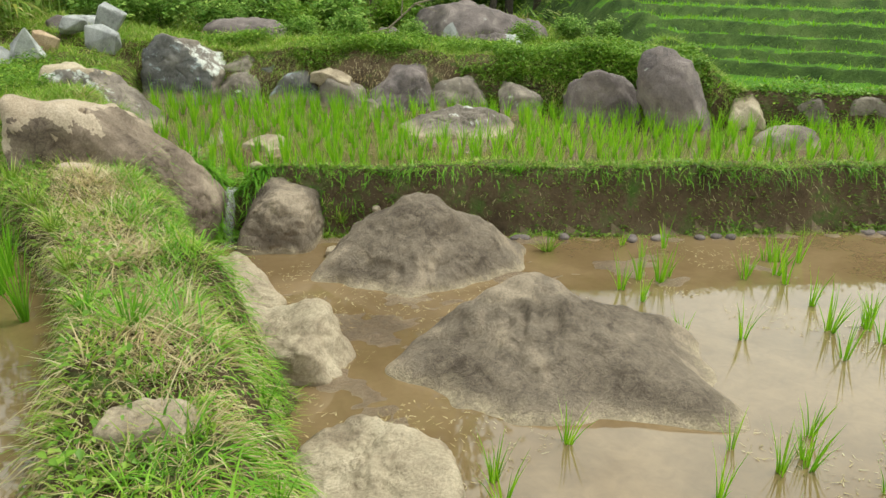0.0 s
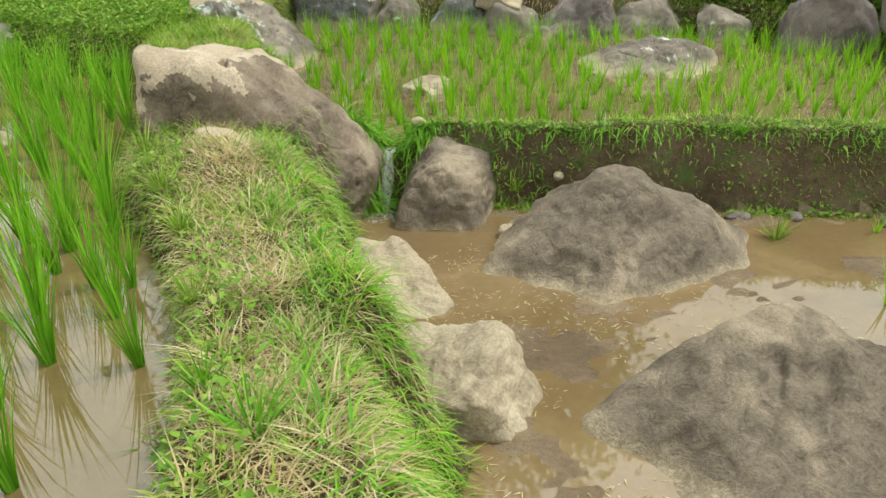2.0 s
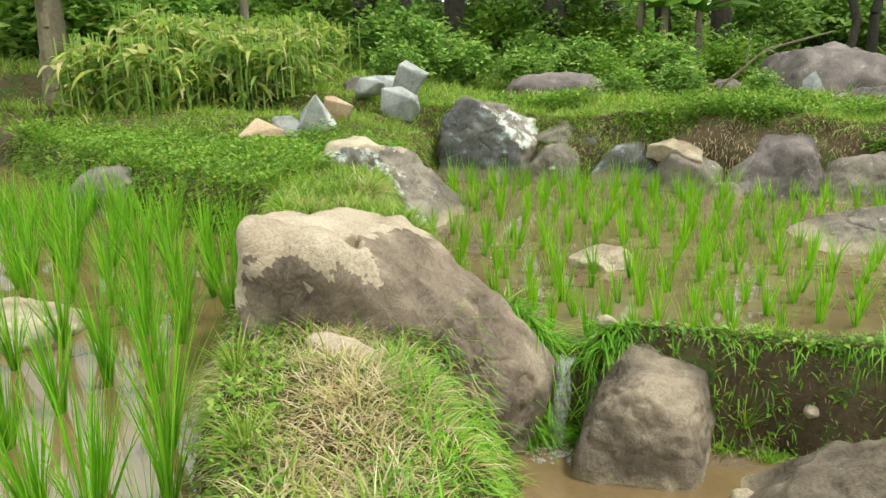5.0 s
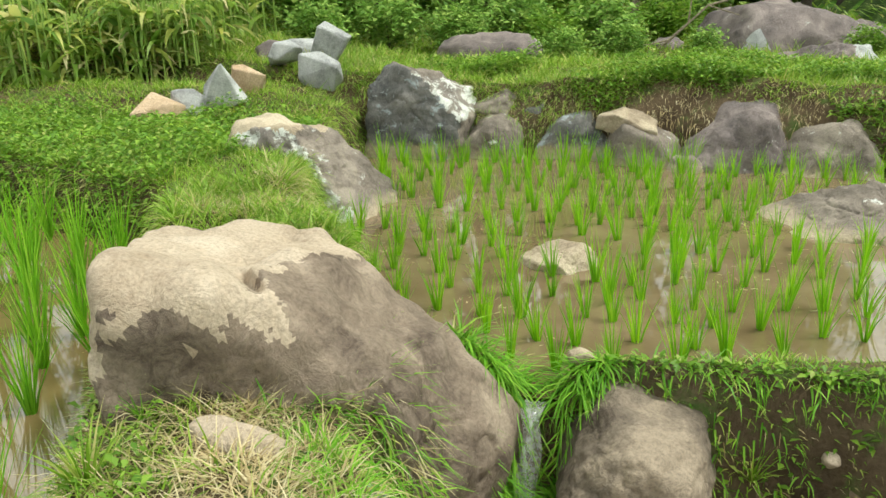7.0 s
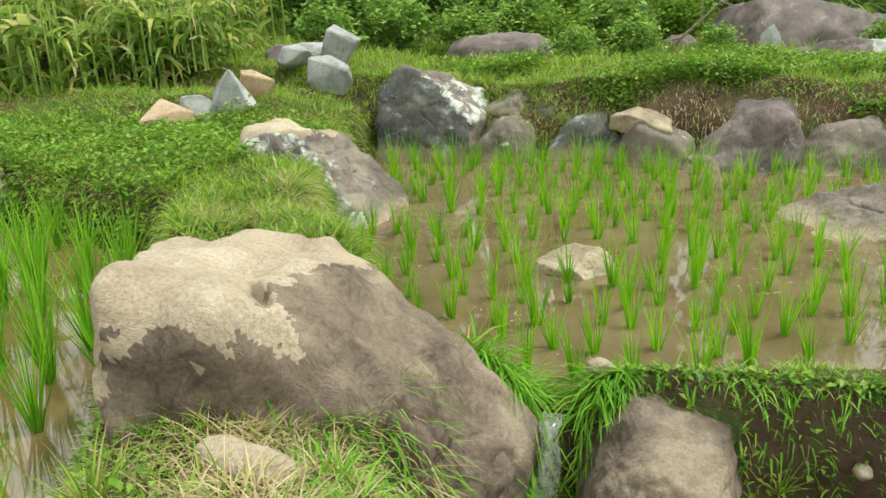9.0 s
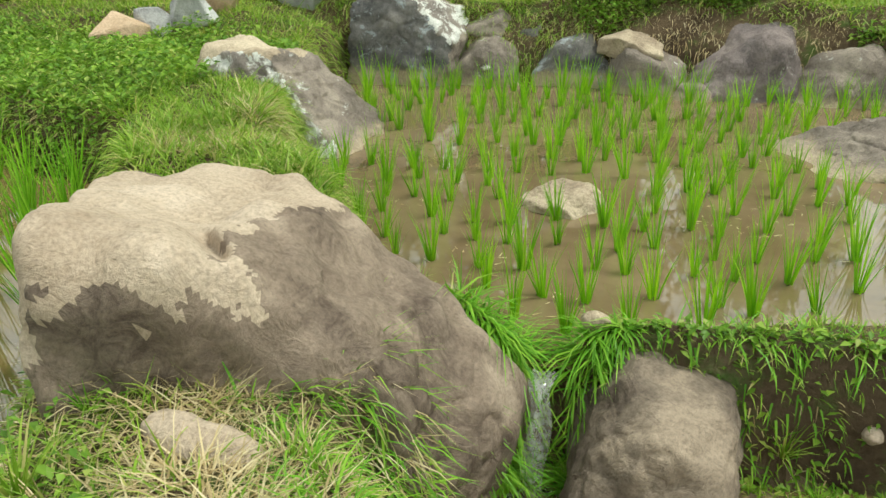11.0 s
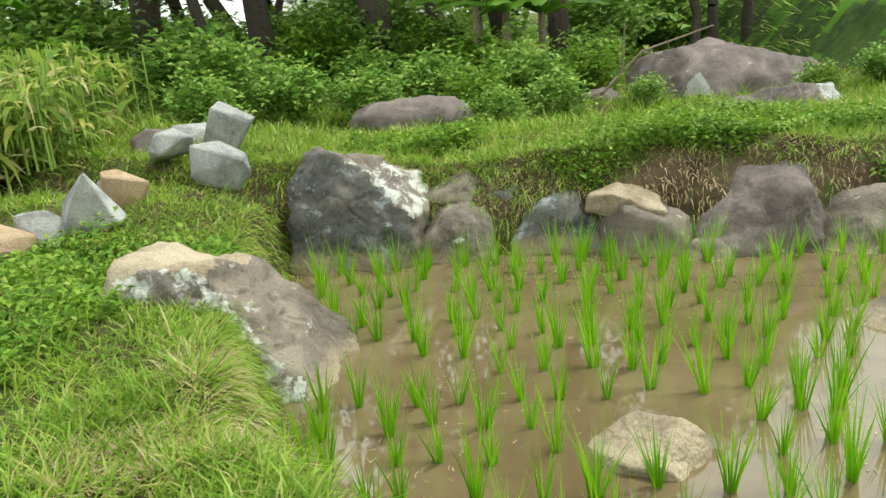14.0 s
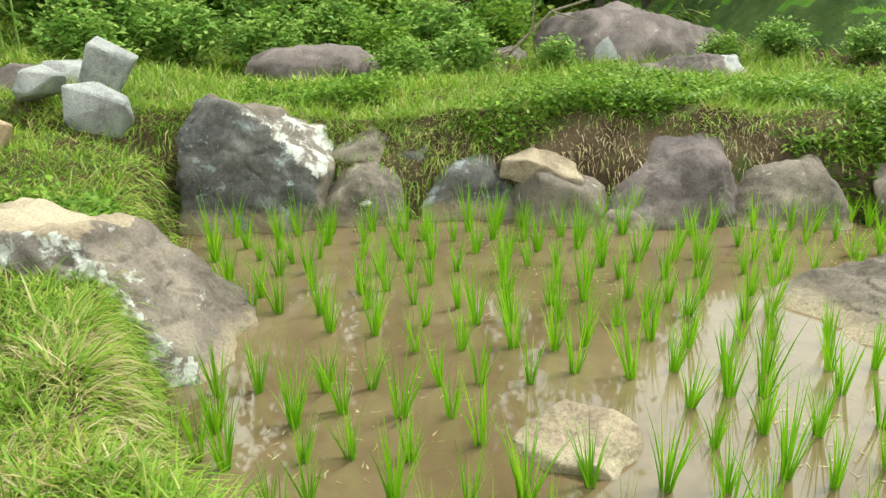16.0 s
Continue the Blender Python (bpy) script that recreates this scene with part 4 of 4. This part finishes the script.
# ---------------------------------------------------------------- plants behind
def long_plant(seed, tall, count, mat, stem_mat, name):
    """Stalks with long drooping leaves."""
    root = new(name)
    local = np.random.default_rng(seed)
    n = count
    k = np.repeat(np.arange(n // 6 + 1), 6)[:n]
    sx, sy = local.normal(0, 0.14, n // 6 + 1), local.normal(0, 0.14, n // 6 + 1)
    base = np.stack([sx[k], sy[k], local.uniform(0.08, 0.9, n) * tall], -1)
    v, f = blades(base, local.uniform(0.3, 0.55, n), local.uniform(0.07, 0.13, n), local.uniform(0.5, 1.4, n), local.uniform(0.8, 2.2, n), local.uniform(0, 6.28, n), 4)
    mesh_object("foliage", v, f, mat, root)
    for a, b in zip(sx, sy):
        bm = bmesh.new()
        bmesh.ops.create_cone(bm, segments=6, radius1=0.016, radius2=0.007, depth=tall, matrix=Matrix.Translation((a, b, tall / 2 - 0.02)))
        part("stalk", bm, stem_mat, root)
    return root


gingers = [long_plant(200 + k, 0.95, 72, GINGER, SHRUB, "ginger_plant") for k in range(4)]
spots = []
for k in range(46):
    px, py = random.uniform(-10.5, -6.9), random.uniform(11.2, 15.0)
    if px > -6.9 - 0.1 * (py - 11):
        continue
    spots.append((px, py))
for k, (px, py) in enumerate(spots):
    ob = gingers[k] if k < 4 else None
    m = pose(px, py, float(ground_z(px, py)) - 0.02, 0, 0, random.uniform(0, 360))
    s = random.uniform(0.8, 1.2)
    if ob is None:
        ob = copy_thing(gingers[k % 4], m)
    ob.matrix_basis = m @ Matrix.Diagonal((s, s, s, 1))
    tagged(ob, "clump of long-leaved plants with yellowing leaves", "plant", "clumps of long-leaved plants")


def shrub(seed, wide, tall, count, mat, name="shrub"):
    root = new(name)
    local = np.random.default_rng(seed)
    d = local.normal(0, 1, (count, 3))
    d /= np.linalg.norm(d, axis=1)[:, None]
    r = local.uniform(0.45, 1.0, count) * (0.75 + 0.3 * np.sin(d[:, 0] * 5 + seed) * np.sin(d[:, 1] * 4 + d[:, 2] * 6))
    p = d * r[:, None] * np.array([wide, wide, tall * 0.6]) + np.array([0, 0, tall * 0.45])
    p[:, 2] = np.abs(p[:, 2]) + 0.02
    ob = leaves("crown", "", mat, p[:, 0], p[:, 1], p[:, 2], (0.06, 0.14))
    for key in ("label", "category", "kind"):
        if key in ob:
            del ob[key]
    ob.parent = root
    for k in range(3):
        bm = bmesh.new()
        a = local.uniform(0, 6.28)
        m = Matrix.Rotation(a, 4, "Z") @ Matrix.Rotation(local.uniform(0.1, 0.7), 4, "Y") @ Matrix.Translation((0, 0, tall * 0.3))
        bmesh.ops.create_cone(bm, segments=5, radius1=0.014, radius2=0.004, depth=tall * 0.7, matrix=m)
        part("stem", bm, BARK, root)
    return root


bushes = [shrub(300 + k, 0.75, 0.95, 1500, SHRUB if k != 2 else WEED) for k in range(4)]
k = 0
for px, py, s in ((-5.0, 17.2, 1.0), (-4.2, 18.4, 1.2), (-3.4, 17.4, 0.9), (-2.7, 18.6, 1.25), (-2.2, 16.9, 0.8), (-3.0, 15.9, 0.7), (-1.6, 19.8, 1.1), (-6.2, 17.0, 1.2), (-7.4, 17.6, 1.5), (-5.6, 19.6, 1.3),
                  (-3.6, 21, 1.4), (-1.5, 22, 1.3), (-8.6, 18.6, 1.6), (-6.8, 15.4, 0.95), (1.5, 17.6, 0.6), (2.6, 18.2, 0.7), (-0.9, 17.4, 0.55), (3.2, 16.8, 0.6), (-10, 17, 1.6), (-12, 18, 1.9)):
    ob = bushes[k] if k < 4 else None
    m = pose(px, py, float(ground_z(px, py)) - 0.03, 0, 0, random.uniform(0, 360))
    if ob is None:
        ob = copy_thing(bushes[k % 4], m)
    ob.matrix_basis = m @ Matrix.Diagonal((s, s, s, 1))
    tagged(ob, "leafy green shrub growing on the terrace", "shrub", "shrubs behind the bank")
    k += 1


def tree(seed, tall, girth, crown_r, count, bare=0.45):
    """A tapered trunk with limbs and a loose crown of leaf clumps."""
    root = new("tree")
    local = np.random.default_rng(seed)
    bm = bmesh.new()
    last = Vector((0, 0, -0.3))
    tips = []
    for s in range(5):
        nxt = Vector((local.normal(0, 0.18), local.normal(0, 0.18), tall * (s + 1) / 6))
        d = nxt - last
        bmesh.ops.create_cone(bm, segments=10, radius1=girth * (1 - s * 0.15), radius2=girth * (1 - (s + 1) * 0.15), depth=d.length, matrix=Matrix.Translation((last + nxt) / 2) @ d.to_track_quat("Z", "Y").to_matrix().to_4x4())
        if s >= 2:
            for q in range(3):
                a = local.uniform(0, 6.28)
                e = nxt + Vector((math.cos(a) * crown_r * 0.7, math.sin(a) * crown_r * 0.7, local.uniform(0.3, 1.4)))
                dd = e - nxt
                bmesh.ops.create_cone(bm, segments=6, radius1=girth * 0.35, radius2=girth * 0.1, depth=dd.length, matrix=Matrix.Translation((e + nxt) / 2) @ dd.to_track_quat("Z", "Y").to_matrix().to_4x4())
                tips.append(e)
        last = nxt
    tips.append(last)
    part("trunk", bm, BARK, root)
    t = np.array(tips)[local.integers(0, len(tips), count)]
    p = t + local.normal(0, crown_r * 0.33, (count, 3))
    ob = leaves("crown", "", TREE_LEAF, p[:, 0], p[:, 1], p[:, 2], (0.18, 0.4))
    for key in ("label", "category", "kind"):
        if key in ob:
            del ob[key]
    ob.parent = root
    return root


trees = [tree(400 + k, 7 + k, 0.17 + 0.05 * k, 1.8 + 0.3 * k, 3500) for k in range(3)]
k = 0
for px, py, s in ((-3.2, 24, 1.9), (-2.0, 25, 1.8), (-6.0, 23.5, 2.0), (-5.0, 27, 2.2), (-9.0, 24, 2.1), (-13, 26, 2.2), (0.9, 24.5, 1.0), (1.5, 25.3, 0.9), (2.4, 26, 0.8), (-14, 18, 0.9), (-12, 22, 1.0), (-9.5, 21.5, 0.8), (-16.5, 24, 1.2), (-7, 28, 1.2), (-19, 28, 1.3), (-11, 32, 1.3), (-4, 36, 1.4), (-15, 40, 1.6)):
    ob = trees[k] if k < 3 else None
    m = pose(px, py, float(ground_z(px, py)), 0, 0, random.uniform(0, 360))
    if ob is None:
        ob = copy_thing(trees[k % 3], m)
    ob.matrix_basis = m @ Matrix.Diagonal((s * 0.7, s * 0.7, s, 1))
    tagged(ob, "dark-trunked leafy tree on the rising ground", "tree", "trees up the valley")
    k += 1


def banana(seed, tall):
    """A stout sheathed stem with broad, arching, torn leaves."""
    root = new("banana_plant")
    local = np.random.default_rng(seed)
    bm = bmesh.new()
    for q in range(4):
        a, b = q / 4 * tall * 0.55 - 0.1, (q + 1.15) / 4 * tall * 0.55 - 0.1
        bmesh.ops.create_cone(bm, segments=10, radius1=0.13 - 0.015 * q, radius2=0.115 - 0.015 * q, depth=b - a, matrix=Matrix.Translation((0.02 * q, 0, (a + b) / 2)))
    part("stem", bm, TWIG, root)
    for q in range(8):
        n, way, lift = 14, local.uniform(0, 6.28), local.uniform(0.5, 1.2)
        u = np.linspace(0, 1, n)
        run, rise = tall * 0.5 * (u + 0.1 * u * u), tall * 0.5 + tall * 0.5 * lift * (u - 0.95 * u * u)
        half = 0.26 * np.sin(np.clip(u * 1.05, 0, 1) * 3.1416) ** 0.7 * local.uniform(0.75, 1.0, n)
        c, sn = math.cos(way), math.sin(way)
        rows = [np.stack([c * run - sn * half * k, sn * run + c * half * k, rise - abs(k) * half * 0.35 * local.uniform(0.6, 1.4, n)], -1) for k in (-1, 0, 1)]
        mesh_object("leaf", np.concatenate(rows), grid_faces(3, n), BANANA, root)
    return root


bananas = [banana(500, 3.4), banana(501, 2.8)]
for k, (px, py, sc) in enumerate(((-11.2, 12.0, 1.0), (-3.2, 22.3, 1.1), (-12.4, 13.4, 1.2), (-2.4, 22.9, 1.0), (-10.6, 16.4, 1.0), (-3.9, 23.2, 1.2))):
    m = pose(px, py, float(ground_z(px, py)) - 0.02, 0, 0, 70 * k)
    ob = bananas[k] if k < 2 else copy_thing(bananas[k % 2], m)
    ob.matrix_basis = m @ Matrix.Diagonal((sc, sc, sc, 1))
    tagged(ob, "banana plant with broad torn green leaves", "banana plant", "banana plants")
# thicket behind the terrace
for k in range(62):
    px, py = (random.uniform(-22, 1.5), random.uniform(22, 34)) if k < 44 else (random.uniform(-24, -10.5), random.uniform(14.5, 22))
    s = random.uniform(1.6, 3.0)
    m = pose(px, py, float(ground_z(px, py)) - 0.1, 0, 0, random.uniform(0, 360))
    ob = copy_thing(bushes[k % 4], m)
    ob.matrix_basis = m @ Matrix.Diagonal((s, s, s, 1))
    tagged(ob, "tall leafy thicket below the trees", "shrub", "thicket up the valley")
# the wood that closes the valley
for k in range(46):
    a = -0.75 + k * 0.045
    r = random.uniform(62, 84)
    px, py = math.sin(a) * r, math.cos(a) * r
    s = random.uniform(1.3, 2.2)
    m = pose(px, py, float(ground_z(px, py)) - 2.0, 0, 0, random.uniform(0, 360))
    ob = copy_thing(trees[k % 3], m)
    ob.matrix_basis = m @ Matrix.Diagonal((s * 1.5, s * 1.5, s, 1))
    tagged(ob, "dark tree of the distant wood", "tree", "distant wood")


# ---------------------------------------------------------------- waterfall and dead branch
n = 9
us, vs = np.linspace(-0.045, 0.045, n), np.linspace(0, 1, 14)
U, V = np.meshgrid(us, vs, indexing="ij")
fall = np.stack([-1.7 + U + 0.012 * np.sin(V * 9 + U * 60), 6.86 - 0.22 * np.sqrt(V) + 0.01 * np.sin(U * 110), 0.465 - 0.47 * V ** 2], -1)
tagged(mesh_object("waterfall", fall.reshape(-1, 3), grid_faces(n, 14), FOAM), "thin stream of water falling between two boulders", "waterfall")
bm = bmesh.new()
for k in range(90):
    a, r = random.uniform(0, 6.28), random.uniform(0, 1) ** 0.7 * 0.2
    bmesh.ops.create_icosphere(bm, subdivisions=1, radius=random.uniform(0.006, 0.02), matrix=Matrix.Translation((-1.7 + r * math.cos(a), 6.58 + r * 0.7 * math.sin(a), 0.002)) @ Matrix.Diagonal((1, 1, 0.4, 1)))
me = bpy.data.meshes.new("foam")
bm.to_mesh(me)
bm.free()
me.materials.append(FOAM)
tagged(new("foam", me), "white foam where the stream meets the pool", "foam", kind="stuff")


def twig(bm, a, b, r0, r1):
    d = Vector(b) - Vector(a)
    bmesh.ops.create_cone(bm, segments=6, radius1=r0, radius2=r1, depth=d.length, matrix=Matrix.Translation((Vector(a) + Vector(b)) / 2) @ d.to_track_quat("Z", "Y").to_matrix().to_4x4())


branch = tagged(new("dead_branch"), "bare grey dead branch leaning on a boulder", "branch")
branch.location = (-1.7, 18.0, 1.05)
for a, b, r in (((0, 0, 0), (0.8, 0.2, 0.75), 0.03), ((0.8, 0.2, 0.75), (1.9, 0.4, 1.05), 0.02), ((0.5, 0.12, 0.47), (0.55, 0.1, 1.2), 0.016), ((0.8, 0.2, 0.75), (1.3, 0.0, 0.6), 0.014), ((0.2, 0, 0.2), (-0.3, -0.2, 0.1), 0.016)):
    bm = bmesh.new()
    twig(bm, a, b, r, r * 0.55)
    part("twig", bm, TWIG, branch)


# ---------------------------------------------------------------- tufts and litter
tufts = [rice_mesh("grass_tuft", 60, 0.3, 0.75, GRASS, 1.1) for k in range(3)] + [rice_mesh("grass_tuft", 45, 0.24, 0.7, GRASS_LUSH, 1.2) for k in range(3)]
for px, py, s in ((-0.95, 2.95, 1.2), (-0.4, 2.9, 0.9), (-0.62, 3.45, 0.8), (-1.25, 4.25, 0.8), (-1.5, 4.8, 0.9), (-1.75, 5.3, 0.9), (-2.4, 4.85, 0.9), (-2.0, 4.35, 0.8), (-2.85, 5.4, 1.0), (-1.6, 3.75, 0.8),
                  (-1.25, 3.2, 0.9), (-0.2, 2.3, 0.9), (-2.9, 5.75, 0.9), (-2.1, 5.95, 0.7), (-1.42, 6.95, 0.9), (-0.75, 7.0, 0.8), (-0.6, 6.9, 0.7), (0.9, 7.3, 0.7), (-3.35, 8.2, 0.8), (-3.6, 8.8, 0.8), (-2.7, 7.5, 0.8), (1.15, 6.75, 0.9)):
    plant("grass_tuft", random.choice(tufts), px, py, float(ground_z(px, py)) + 0.02, random.uniform(0, 6.28), s, "bushy tuft of long green grass", "grass tufts", "grass tuft")
x, y = scatter(9000, -1.6, 4.6, 2.8, 7.4, lambda a, b: (lower_in(a, b) > 1.05) & (wobble(a, b, 2.2, 2.0) + 0.6 * np.exp(-((a + 0.3) / 1.2) ** 2) > 0.3))
n = len(x)
v, f = blades(np.stack([x, y, np.maximum(ground_z(x, y), 0.0) + 0.004], -1), rng.uniform(0.015, 0.055, n), rng.uniform(0.004, 0.01, n), rng.uniform(1.4, 1.54, n), np.zeros(n), rng.uniform(0, 6.28, n), 2)
tagged(mesh_object("straw_litter", v, f, GRASS_DRY), "bits of rotten straw and roots on the mud", "litter", kind="stuff")
x, y = scatter(2600, -4.0, 2.0, 7.3, 11.8, lambda a, b: (upper_in(a, b) > 1.05) & (wobble(a, b, 2.2, 7.0) > 0.25))
n = len(x)
v, f = blades(np.stack([x, y, np.full(n, UPPER_Z + 0.003)], -1), rng.uniform(0.015, 0.06, n), rng.uniform(0.004, 0.012, n), rng.uniform(1.45, 1.55, n), np.zeros(n), rng.uniform(0, 6.28, n), 2)
tagged(mesh_object("straw_litter", v, f, GRASS_DRY), "bits of straw floating on the paddy water", "litter", kind="stuff")
